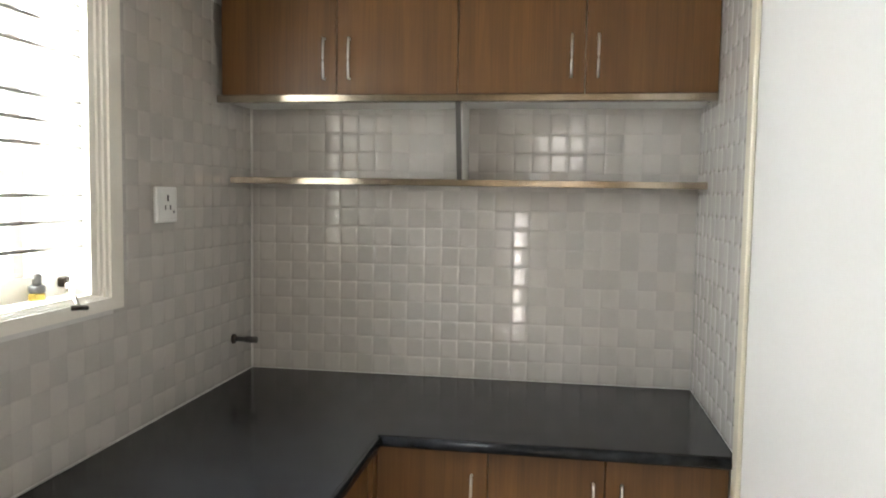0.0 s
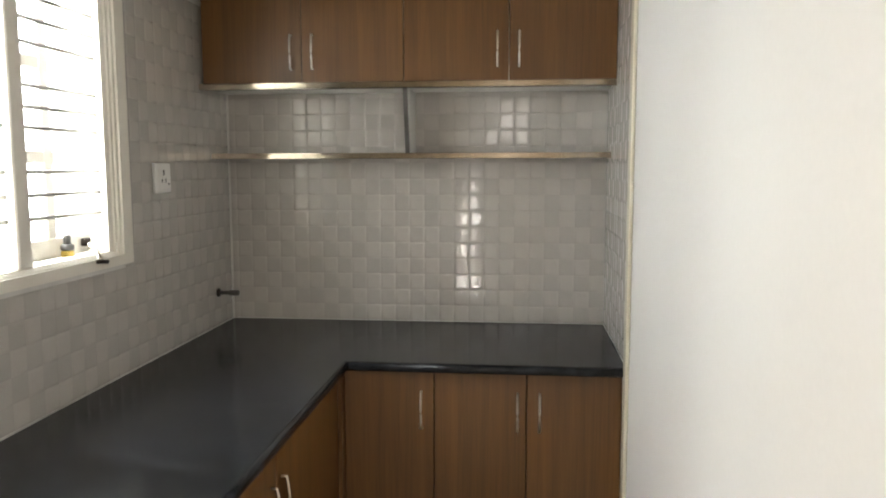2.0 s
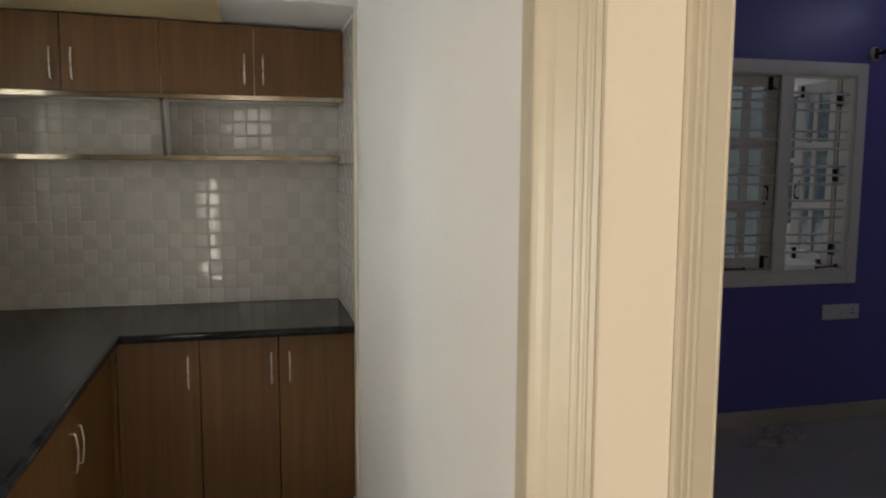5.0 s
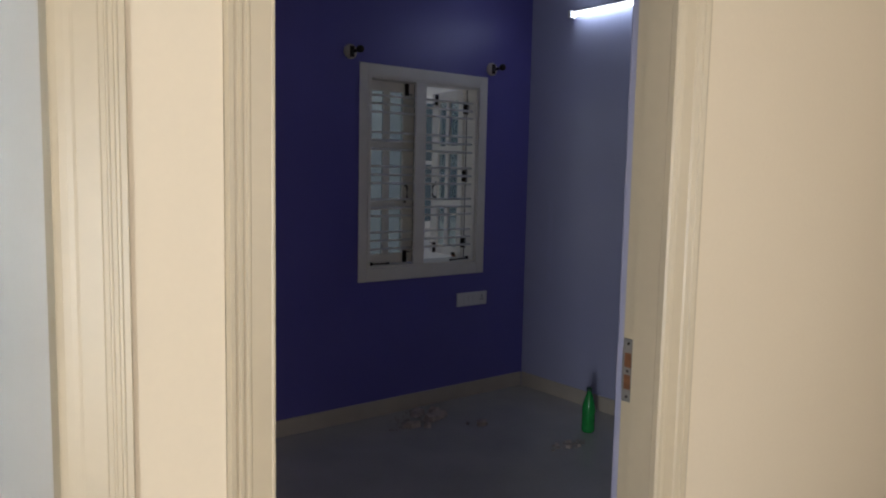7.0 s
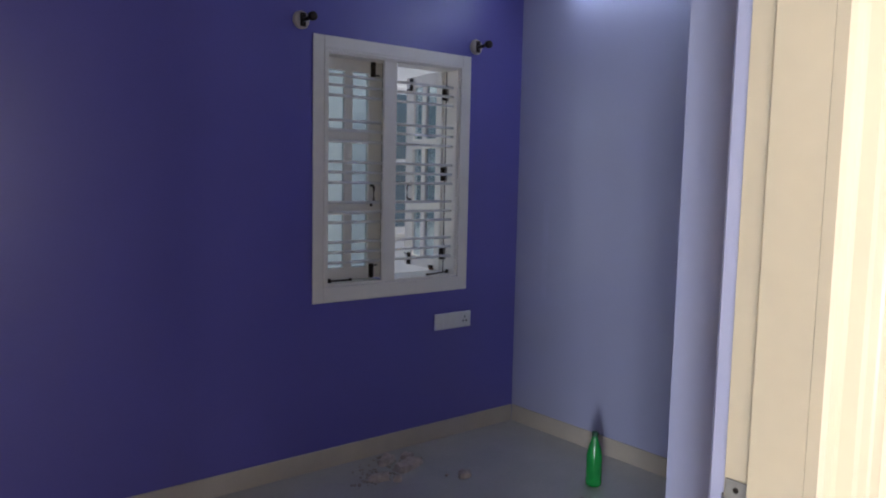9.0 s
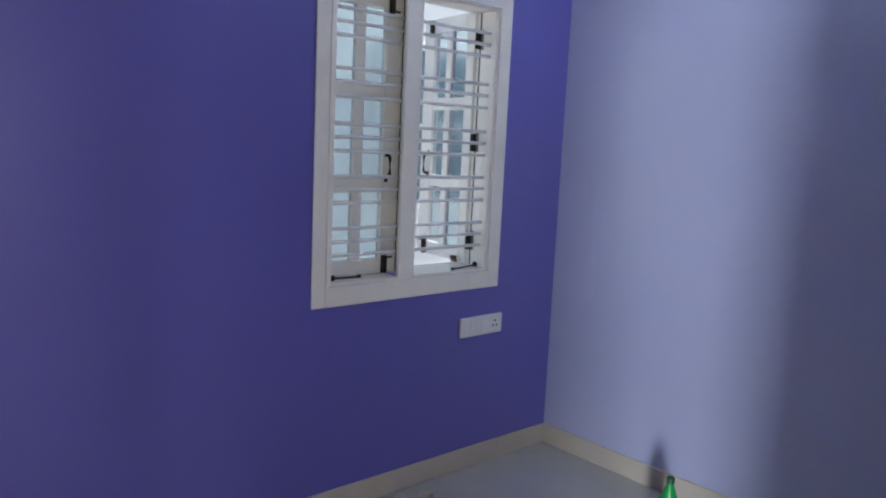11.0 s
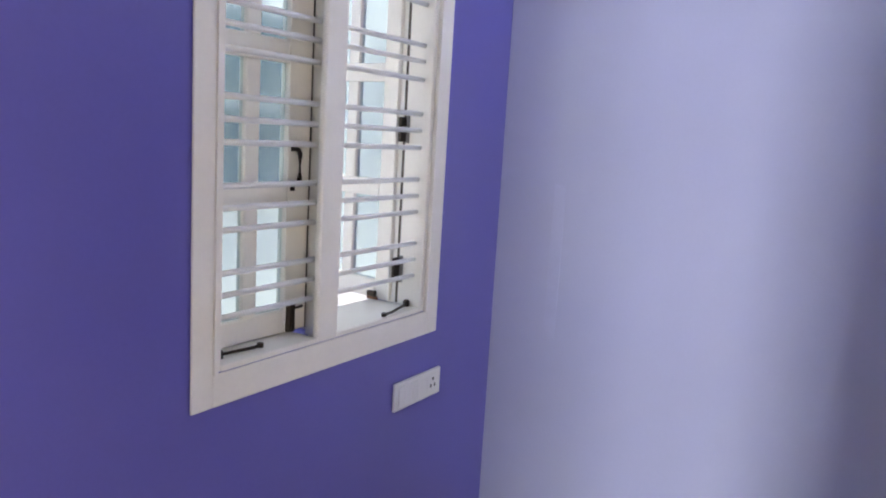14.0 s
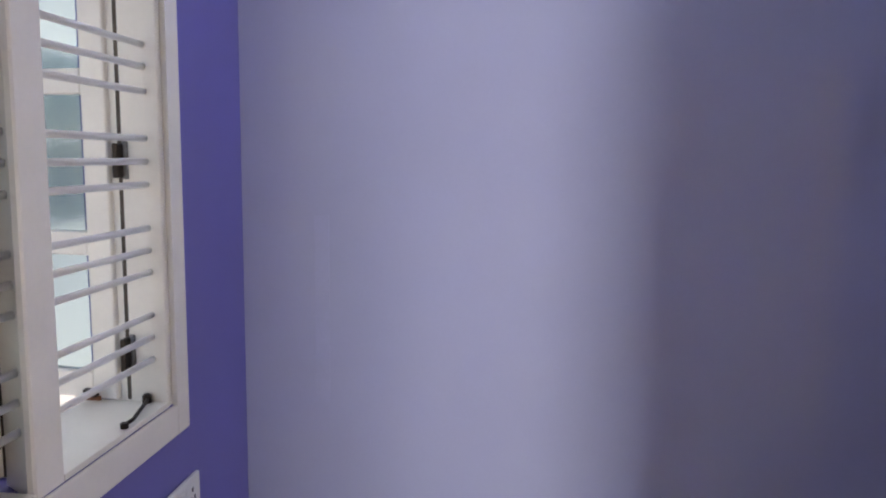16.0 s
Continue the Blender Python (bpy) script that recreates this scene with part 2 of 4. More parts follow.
def box(bm, lo, hi, bevel=0.0, seg=1):
    lo, hi = [min(a, b) for a, b in zip(lo, hi)], [max(a, b) for a, b in zip(lo, hi)]
    made = bmesh.ops.create_cube(bm, size=1.0)["verts"]
    for v in made:
        v.co = Vector([lo[i] + (v.co[i] + 0.5) * (hi[i] - lo[i]) for i in range(3)])
    if bevel:
        edges = list({e for v in made for e in v.link_edges})
        bmesh.ops.bevel(bm, geom=edges, offset=bevel, segments=seg, affect="EDGES", profile=0.5)
    return bm


def boxes(*list_of):
    bm = bmesh.new()
    for lo, hi in list_of:
        box(bm, lo, hi)
    return bm


def slab(lo, hi, bevel=0.0, seg=1):
    return box(bmesh.new(), lo, hi, bevel, seg)


def rod(bm, points, r, seg=10, cap=True):
    """A round bar along a chain of points."""
    pts = [Vector(p) for p in points]
    rings = []
    for i, p in enumerate(pts):
        d = (pts[min(i + 1, len(pts) - 1)] - pts[max(i - 1, 0)]).normalized()
        side = d.cross(Vector((0, 0, 1)))
        side = side.normalized() if side.length > 1e-3 else Vector((1, 0, 0))
        up = side.cross(d)
        rings.append([bm.verts.new(p + (side * math.cos(a) + up * math.sin(a)) * r) for a in (2 * math.pi * k / seg for k in range(seg))])
    for a, b in zip(rings, rings[1:]):
        for k in range(seg):
            bm.faces.new((a[k], a[(k + 1) % seg], b[(k + 1) % seg], b[k]))
    if cap:
        bm.faces.new(rings[0][::-1])
        bm.faces.new(rings[-1])
    return bm


def lathe(profile, base, seg=28, axis="z"):
    """A turned body: profile of (radius, height)."""
    bm = bmesh.new()
    rings = []
    for r, h in profile:
        ring = []
        for k in range(seg):
            a = 2 * math.pi * k / seg
            c = (r * math.cos(a), r * math.sin(a), h)
            if axis == "y":
                c = (c[0], -h, c[1])
            if axis == "x":
                c = (h, c[0], c[1])
            ring.append(bm.verts.new(Vector(base) + Vector(c)))
        rings.append(ring)
    for a, b in zip(rings, rings[1:]):
        for k in range(seg):
            bm.faces.new((a[k], a[(k + 1) % seg], b[(k + 1) % seg], b[k]))
    bm.faces.new(rings[0])
    bm.faces.new(rings[-1])
    return bm


def extrude_profile(profile, axis, a, b):
    """A moulding: closed profile of points in the two axes other than `axis`, run from a to b."""
    bm = bmesh.new()

    def at(p, s):
        if axis == "z":
            return (p[0], p[1], s)
        if axis == "x":
            return (s, p[0], p[1])
        return (p[0], s, p[1])
    one = [bm.verts.new(at(p, a)) for p in profile]
    two = [bm.verts.new(at(p, b)) for p in profile]
    k = len(profile)
    for i in range(k):
        bm.faces.new((one[i], one[(i + 1) % k], two[(i + 1) % k], two[i]))
    bm.faces.new(one[::-1])
    bm.faces.new(two)
    return bm


# ---- structure ----
H = 2.95          # ceiling height
KW = 1.525        # kitchen width
DY = -2.822       # hall face of the wall that holds the doors

setting("wall_kitchen_back", slab((-0.2, 0.008, 0), (1.58, 0.2, H)), GROUT, "white back wall of the kitchen, tiled above the counter", "wall")
# left kitchen wall, with its window opening
WY0, WY1, WZ0, WZ1 = -1.74, -0.875, 1.205, 2.06
setting("wall_kitchen_window", boxes(((-0.2, -2.735, 0), (-0.008, WY0, H)), ((-0.2, WY1, 0), (-0.008, 0.0075, H)),
                                     ((-0.2, WY0, 0), (-0.008, WY1, WZ0)), ((-0.2, WY0, WZ1), (-0.008, WY1, H))), GROUT, "white kitchen wall with a barred window", "wall")
setting("wall_partition_kitchen", slab((KW, -2.769, 0), (1.582, 0.0075, H)), WHITE_WALL, "plain white painted kitchen side wall", "wall")
setting("wall_partition_bedroom", slab((1.5825, -2.74, 0), (1.632, 0.0, H)), LILAC_WALL, "lavender bedroom side wall", "wall")
# bedroom window wall
BX0, BX1, BZ0, BZ1 = 3.62, 4.472, 0.885, 2.015
setting("wall_bedroom_window", boxes(((1.5825, 0.0002, 0), (BX0, 0.2, H)), ((BX1, 0.0002, 0), (5.1, 0.2, H)),
                                     ((BX0, 0.0002, 0), (BX1, 0.2, BZ0)), ((BX0, 0.0002, BZ1), (BX1, 0.2, H))), BLUE_WALL, "deep violet-blue painted bedroom wall with a window", "wall")
side_wall = setting("wall_bedroom_side", slab((4.91, -2.70, 0), (5.1, 0.0, H)), LILAC_WALL, "pale lavender painted bedroom wall", "wall")
# streak of light on the wall, put in as a thin paler slab
part("light_streak", slab((4.9088, -0.248, 0.755), (4.9102, -0.206, 1.29), 0.0006), LILAC_LIT_STREAK, side_wall, "paler streak of light painted on the wall")
# wall with the two doorways: lavender skin inside the bedroom, cream skin to the hall
setting("wall_bedroom_door", boxes(((2.5905, -2.735, 0), (5.1, -2.652, H)), ((1.632, -2.735, 2.1), (2.5905, -2.652, H)), ((2.95, -2.6515, 0), (4.905, -2.36, H))), LILAC_WALL, "lavender wall round the bedroom doorway", "wall")
setting("wall_hall_doors", boxes(((2.5985, DY, 0), (5.1, -2.7355, H)), ((1.629, DY, 2.12), (2.5985, -2.7355, H)), ((1.5215, DY, 0), (1.6285, -2.7695, H)),
                                 ((0.553, DY, 2.12), (1.5215, -2.7355, H)), ((-1.5, DY, 0), (0.553, -2.7355, H))), PEACH_WALL, "cream painted hall wall between two doorways", "wall")
# hall walls out of view; openings and alcove laid out to suit the lamps
setting("wall_hall_left", boxes(((-1.62, -6.5, 0), (-1.5, -5.89, H)), ((-1.62, -5.05, 0), (-1.5, DY, H)), ((-1.62, -5.89, 2.1), (-1.5, -5.05, H))), PEACH_WALL, "cream painted hall wall", "wall")
setting("wall_hall_right", slab((5.1, -5.1, 0), (5.2, DY, H)), PEACH_WALL, "cream painted hall wall", "wall")
setting("wall_hall_back", boxes(((-0.4, -5.1, 0), (0.64, -5.0, H)), ((0.78, -5.1, 0), (0.88, -5.0, H)), ((1.32, -5.1, 0), (1.75, -5.0, H)), ((0.88, -5.1, 0), (1.32, -5.0, 1.72)), ((0.88, -5.1, 2.12), (1.32, -5.0, H)), ((0.64, -5.1, 2.1), (0.78, -5.0, H)), ((3.15, -5.1, 0), (5.2, -5.0, H)), ((1.75, -5.1, 0), (3.15, -5.0, 0.8)), ((1.75, -5.1, 2.2), (3.15, -5.0, H)),
                                ((-0.4, -6.5, 0), (-0.3, -5.1005, H)), ((-1.62, -6.6, 0), (-0.3, -6.5005, H))), PEACH_WALL, "cream painted hall wall", "wall")
setting("floor_bedroom", slab((1.55, -2.75, -0.1), (5.1, 0.1, 0)), FLOOR_TILE, "dusty pale vitrified tile floor", "floor")
setting("floor_hall", boxes(((-1.62, -6.6, -0.1), (5.2, -2.7505, 0)), ((-0.2, -2.75, -0.1), (1.5495, 0.1, 0))), FLOOR_TILE, "pale vitrified tile floor", "floor")
setting("ceiling", slab((-1.62, -6.6, H), (5.2, 0.2, H + 0.15)), CEILING_PAINT, "plain white ceiling", "ceiling")
setting("ground", slab((-60, -60, -0.35), (60, 60, -0.12)), GROUND, "bare concrete ground outside", "ground")

# loft slab over the kitchen's wall cabinets
def loft_z(x):
    return 2.052 + 0.024 * (1.52 - x)


def wedge(x0, x1, y0, y1, lift, top):
    """A slab whose underside follows the loft; top: absolute height, or None for 19 mm of thickness."""
    z0, z1 = loft_z(x0) + lift, loft_z(x1) + lift
    return extrude_profile([(x0, z0), (x1, z1), (x1, top or z1 + 0.019), (x0, top or z0 + 0.019)], "y", y0, y1)


setting("loft_slab", wedge(0.0, KW, -0.74, 0.0075, 0.020, 2.19), CEILING_PAINT, "white painted concrete loft slab", "ceiling")
setting("loft_board", wedge(0.0, 1.02, -0.74, -0.31, 0.0, None), BEIGE_BOARD, "beige painted board under the loft", "ceiling")
# cream corner bead at the tile's edge
setting("trim_tile_edge", slab((KW - 0.012, -0.715, 0), (KW - 0.0005, -0.664, 2.07), 0.003), CREAM_TRIM, "cream painted edge trim beside the tiles", "trim")

# skirtings of the bedroom
setting("baseboard_window_wall", slab((1.65, -0.010, 0.0005), (4.9, 0.0, 0.095), 0.002), SKIRT, "cream tile skirting", "baseboard")
setting("baseboard_side_wall", slab((4.900, -2.37, 0.0005), (4.9098, -0.0105, 0.095), 0.002), SKIRT, "cream tile skirting", "baseboard")


# ---- door frames ----
def moulding_profile(edge, wall, y_edge, y_wall, steps):
    """Closed plan profile of a moulded architrave: from the opening's edge to the wall; steps of (share, relief)."""
    front = [(edge + (wall - edge) * s, y_edge + (y_wall - y_edge) * s - d) for s, d in steps]
    back = max(y_edge, y_wall) + 0.012
    return front + [(wall, back), (edge, back)]


COVED = [(0.0, 0.0), (0.03, 0.0010), (0.10, 0.0017), (0.20, 0.0017), (0.28, 0.0011), (0.33, 0.0004), (0.63, 0.0002), (0.65, 0.0012),
         (0.71, 0.0014), (0.725, 0.0002), (0.75, 0.0002), (0.765, 0.0018), (0.82, 0.0020), (0.84, 0.0004), (0.875, 0.0004), (0.89, 0.0026), (0.97, 0.0028), (1.0, 0.0)]
PLAIN = [(0.0, 0.0), (0.03, 0.002), (0.07, 0.002), (0.09, 0.001), (0.50, 0.001), (0.53, 0.0022), (0.58, 0.0022), (0.60, 0.0006), (0.65, 0.0006), (0.68, 0.0032), (0.74, 0.0034), (0.77, 0.001),
         (0.82, 0.001), (0.85, 0.0042), (0.95, 0.0045), (1.0, 0.0)]
BEADED = [(0.0, 0.0), (0.05, 0.003), (0.14, 0.0035), (0.17, 0.001), (0.20, 0.002), (0.26, 0.0024), (0.29, 0.0006), (0.58, -0.0015), (0.62, 0.0012), (0.70, 0.0014), (0.72, 0.0002), (0.78, 0.0004),
          (0.80, 0.0024), (0.92, 0.0026), (0.95, 0.001), (1.0, 0.0)]



def door_frame(name, label, left, right, y_back, head):
    """left and right: opening's edge x, wall end x, y of the front at the edge, y at the wall, moulding steps."""
    f = thing(name, ((left[0] + right[0]) / 2, y_back, 0), label, "door frame", "", "structure")
    for edge, wall, y_edge, y_wall, steps in (left, right):
        part("post", slab((edge, max(y_edge, y_wall) + 0.0125, 0.0005), (edge + (wall - edge) * 0.55, y_back, head)), CREAM_GLOSS, f)
        part("moulding", extrude_profile(moulding_profile(edge, wall, y_edge, y_wall, steps), "z", 0.0005, head), CREAM_GLOSS, f)
    part("head", slab((left[0], left[2] + 0.0125, head), (right[0], y_back, head + 0.06), 0.003), CREAM_GLOSS, f)
    return f


fb = door_frame("door_frame_2", "cream enamelled moulded bedroom door frame", (1.693, 1.629, -2.823, -2.825, PLAIN), (2.530, 2.598, -2.797, -2.826, BEADED), -2.729, 2.08)
# rebate behind the frame, and the splayed plaster edge of the wall
part("rebate", slab((2.538, -2.7285, 0.0005), (2.5895, -2.700, 2.08)), CREAM_GLOSS, fb)
setting("trim_door_reveal", extrude_profile([(2.5425, -2.6995), (2.5445, -2.681), (2.548, -2.677), (2.590, -2.656), (2.590, -2.6995)], "z", 0.0005, 2.1), LILAC_WALL, "lavender plastered door reveal", "trim")
fa = door_frame("door_frame_1", "glossy cream enamelled kitchen door frame", (0.620, 0.553, -2.784, -2.828, COVED), (1.454, 1.521, -2.784, -2.828, COVED), -2.744, 2.08)
# strike plate of the bedroom door's lock
sp = thing("strike_plate", (2.537, -2.714, 0.995), "worn steel lock strike plate on the door frame", "strike plate")
part("plate", slab((2.5355, -2.7275, 0.995), (2.5379, -2.7015, 1.128), 0.0008), ZINC, sp)
part("lip", extrude_profile([(2.5355, -2.7025), (2.5385, -2.7010), (2.5545, -2.6860), (2.5525, -2.6845)], "z", 1.020, 1.108), ZINC, sp)
for z in (1.022, 1.068):
    part("latch_hole", slab((2.5348, -2.7225, z), (2.5354, -2.7065, z + 0.030)), RUST, sp, "brown bare latch hole")
for z in (1.006, 1.060, 1.118):
    part("screw", lathe([(0.003, 0), (0.003, -0.0012)], (2.5355, -2.7145, z), 8, "x"), DARK_METAL, sp)

# ---- kitchen: base cabinets and counter ----
def handle(x, y, z0, z1, parent, along="x"):
    """Slim bow handle, standing off the door."""
    o = 0.021
    n_ = 8
    pts = []
    for i in range(n_ + 1):
        s = i / n_
        d = o * (0.72 + 0.28 * math.sin(math.pi * s))
        z = z0 + (z1 - z0) * s
        pts.append((x, y - d, z) if along == "x" else (x + d, y, z))
    foot0 = (x, y, z0) if along == "x" else (x, y, z0)
    foot1 = (x, y, z1)
    bm = bmesh.new()
    rod(bm, [foot0] + pts + [foot1], 0.0036, 8)
    return part("handle", bm, SATIN, parent, "slim satin steel bow handle", True)


def base_unit(x0, x1, handle_x, label):
    c = thing("base_cabinet", ((x0 + x1) / 2, -0.3, 0), label, "cabinet", "base cabinets")
    part("body", slab((x0 + 0.001, -0.60, 0.1), (x1 - 0.001, -0.01, 0.806)), TEAK_EDGE, c)
    part("plinth", slab((x0 + 0.001, -0.55, 0.0), (x1 - 0.001, -0.53, 0.1)), TEAK_EDGE, c)
    d = part("door", slab((x0 + 0.0015, -0.62, 0.105), (x1 - 0.0015, -0.6005, 0.803), 0.0015), TEAK, c, "teak laminate door")
    handle(handle_x, -0.62, 0.614, 0.735, d)
    return c


base_unit(0.613, 0.913, 0.871, "teak laminate base cabinet under the granite counter")
base_unit(0.913, 1.215, 1.186, "teak laminate base cabinet under the granite counter")
base_unit(1.215, 1.520, 1.257, "teak laminate base cabinet beside the white wall")


def side_unit(y0, y1, handle_y, label):
    c = thing("base_cabinet", (0.3, (y0 + y1) / 2, 0), label, "cabinet", "base cabinets")
    part("body", slab((0.01, y0 + 0.001, 0.1), (0.58, y1 - 0.001, 0.806)), TEAK_EDGE, c)
    part("plinth", slab((0.51, y0 + 0.001, 0.0), (0.53, y1 - 0.001, 0.1)), TEAK_EDGE, c)
    d = part("door", slab((0.5805, y0 + 0.0015, 0.105), (0.60, y1 - 0.0015, 0.803), 0.0015), TEAK, c, "teak laminate door")
    handle(0.60, handle_y, 0.585, 0.70, d, "y")
    return c


part("corner_panel", slab((0.5805, -0.655, 0.105), (0.6125, -0.6005, 0.803), 0.001), TEAK, thing("corner_filler", (0.6, -0.63, 0), "teak laminate corner filler between cabinets", "cabinet"))
side_unit(-1.285, -0.66, -1.25, "teak laminate base cabinet under the granite counter")
side_unit(-1.91, -1.285, -1.325, "teak laminate base cabinet beside the sink")
side_unit(-2.55, -1.91, -1.95, "teak laminate base cabinet under the sink")

# L-shaped granite counter with a sink cut-out
SX0, SX1, SY0, SY1 = 0.07, 0.515, -2.42, -1.856
ct = thing("kitchen_counter", (0.6, -0.6, 0.806), "black granite L-shaped kitchen counter, dusty", "counter")
part("back_slab", slab((0.0015, -0.657, 0.808), (KW - 0.0015, -0.001, 0.84)), GRANITE, ct)
side = [(0.0015, -0.6572), (0.626, -0.6572), (0.626, -2.6), (0.0015, -2.6)]
hole = [(SX0, SY1), (SX1, SY1), (SX1, SY0), (SX0, SY0)]
bm = bmesh.new()
lv = {z: ([bm.verts.new((*p, z)) for p in side], [bm.verts.new((*p, z)) for p in hole]) for z in (0.808, 0.84)}
for k in range(4):
    k2 = (k + 1) % 4
    for z in (0.808, 0.84):
        bm.faces.new((lv[z][0][k], lv[z][0][k2], lv[z][1][k2], lv[z][1][k]))
    for q in (0, 1):
        bm.faces.new((lv[0.808][q][k], lv[0.808][q][k2], lv[0.84][q][k2], lv[0.84][q][k]))
part("side_slab", bm, GRANITE, ct)
nose = bmesh.new()
rod(nose, [(0.626, -0.657, 0.824), (KW - 0.0015, -0.657, 0.824)], 0.0158, 12)
rod(nose, [(0.626, -2.6, 0.824), (0.626, -0.657, 0.824)], 0.0158, 12)
part("edge", nose, GRANITE, ct, "half-round polished granite edge", True)

# stainless sink
sink = thing("kitchen_sink", (0.29, -2.14, 0.84), "stainless steel kitchen sink set in the granite counter", "sink")
rim = bmesh.new()
for lo, hi in (((SX0 - 0.01, SY1 - 0.07, 0.8405), (SX1 + 0.01, SY1 + 0.006, 0.8455)), ((SX0 - 0.01, SY0 - 0.006, 0.8405), (SX1 + 0.01, SY0 + 0.05, 0.8455)),
               ((SX0 - 0.01, SY0 + 0.05, 0.8405), (SX0 + 0.05, SY1 - 0.07, 0.8455)), ((SX1 - 0.05, SY0 + 0.05, 0.8405), (SX1 + 0.01, SY1 - 0.07, 0.8455))):
    box(rim, lo, hi, 0.0018)
part("rim", rim, STEEL, sink)


def rounded(cx, cy, hx, hy, r, z, n_=6):
    pts = []
    for sx, sy, a0 in ((1, 1, 0), (-1, 1, 90), (-1, -1, 180), (1, -1, 270)):
        for k in range(n_ + 1):
            a = radians(a0 + 90 * k / n_)
            pts.append((cx + sx * (hx - r) + r * math.cos(a), cy + sy * (hy - r) + r * math.sin(a), z))
    return pts


bowl = bmesh.new()
rings = [[bowl.verts.new(p) for p in rounded(0.2925, -2.15, hx, hy, r, z)] for hx, hy, r, z in
         ((0.185, 0.235, 0.09, 0.8475), (0.175, 0.225, 0.085, 0.8475), (0.17, 0.22, 0.08, 0.835), (0.16, 0.21, 0.08, 0.68), (0.14, 0.19, 0.07, 0.66))]
for a, b in zip(rings, rings[1:]):
    for k in range(len(a)):
        bowl.faces.new((a[k], a[(k + 1) % len(a)], b[(k + 1) % len(a)], b[k]))
bowl.faces.new(rings[-1])
part("bowl", bowl, STEEL, sink, "deep pressed steel bowl", True)
ridge = bmesh.new()
rod(ridge, [(0.09, -1.868, 0.8465), (0.49, -1.868, 0.8465), (0.505, -1.88, 0.8465), (0.505, -2.40, 0.8465)], 0.004, 8)
part("bead", ridge, STEEL, sink, "raised steel bead", True)

# ---- kitchen: wall cabinets, shelf ----
def wall_unit(x0, x1, handles, label):
    c = thing("wall_cabinet", ((x0 + x1) / 2, -0.14, 1.775), label, "cabinet", "wall cabinets")
    part("body", slab((x0 + 0.001, -0.27, 1.775), (x1 - 0.001, -0.004, 2.05)), PLASTIC, c, "white laminate cabinet box")
    mid = (x0 + x1) / 2
    for a, b, hx in ((x0, mid, handles[0]), (mid, x1, handles[1])):
        d = part("door", extrude_profile([(a + 0.0015, 1.774), (b - 0.0015, 1.774), (b - 0.0015, loft_z(b) - 0.002), (a + 0.0015, loft_z(a) - 0.002)], "y", -0.29, -0.2705), TEAK, c, "teak laminate door")
        handle(hx, -0.29, 1.82, 1.94, d)
    return c


wall_unit(0.022, 0.770, (0.358, 0.437), "teak laminate wall cabinet with two closed doors")
wall_unit(0.770, 1.520, (1.105, 1.181), "teak laminate wall cabinet with two closed doors")
es = thing("edge_strip", (0.76, -0.28, 1.752), "polished steel strip under the wall cabinets", "edge strip")
part("strip", slab((0.004, -0.289, 1.7505), (1.520, -0.262, 1.7735), 0.002), STEEL_STRIP, es)
part("underside", slab((0.004, -0.261, 1.7605), (1.520, -0.004, 1.7735)), PLASTIC, es, "white laminate underside")
sh = thing("wall_shelf", (0.76, -0.1, 1.5), "white laminate shelf with a polished steel front edge", "shelf")
part("board", slab((0.004, -0.186, 1.5005), (1.518, -0.004, 1.5185)), PLASTIC, sh)
part("front_edge", slab((0.004, -0.192, 1.4985), (1.518, -0.1865, 1.5205), 0.0015), STEEL_STRIP, sh, "polished steel edge strip")
dv = thing("shelf_divider", (0.767, -0.1, 1.5205), "white laminate upright divider with a dull steel front edge", "shelf")
part("board", slab((0.761, -0.182, 1.5195), (0.773, -0.004, 1.7595)), PLASTIC, dv)
part("front_edge", extrude_profile([(-0.192, 1.5208), (-0.1825, 1.5208), (-0.2405, 1.7600), (-0.250, 1.7600)], "x", 0.759, 0.775), GREY_EDGE, dv, "dull steel edge strip")

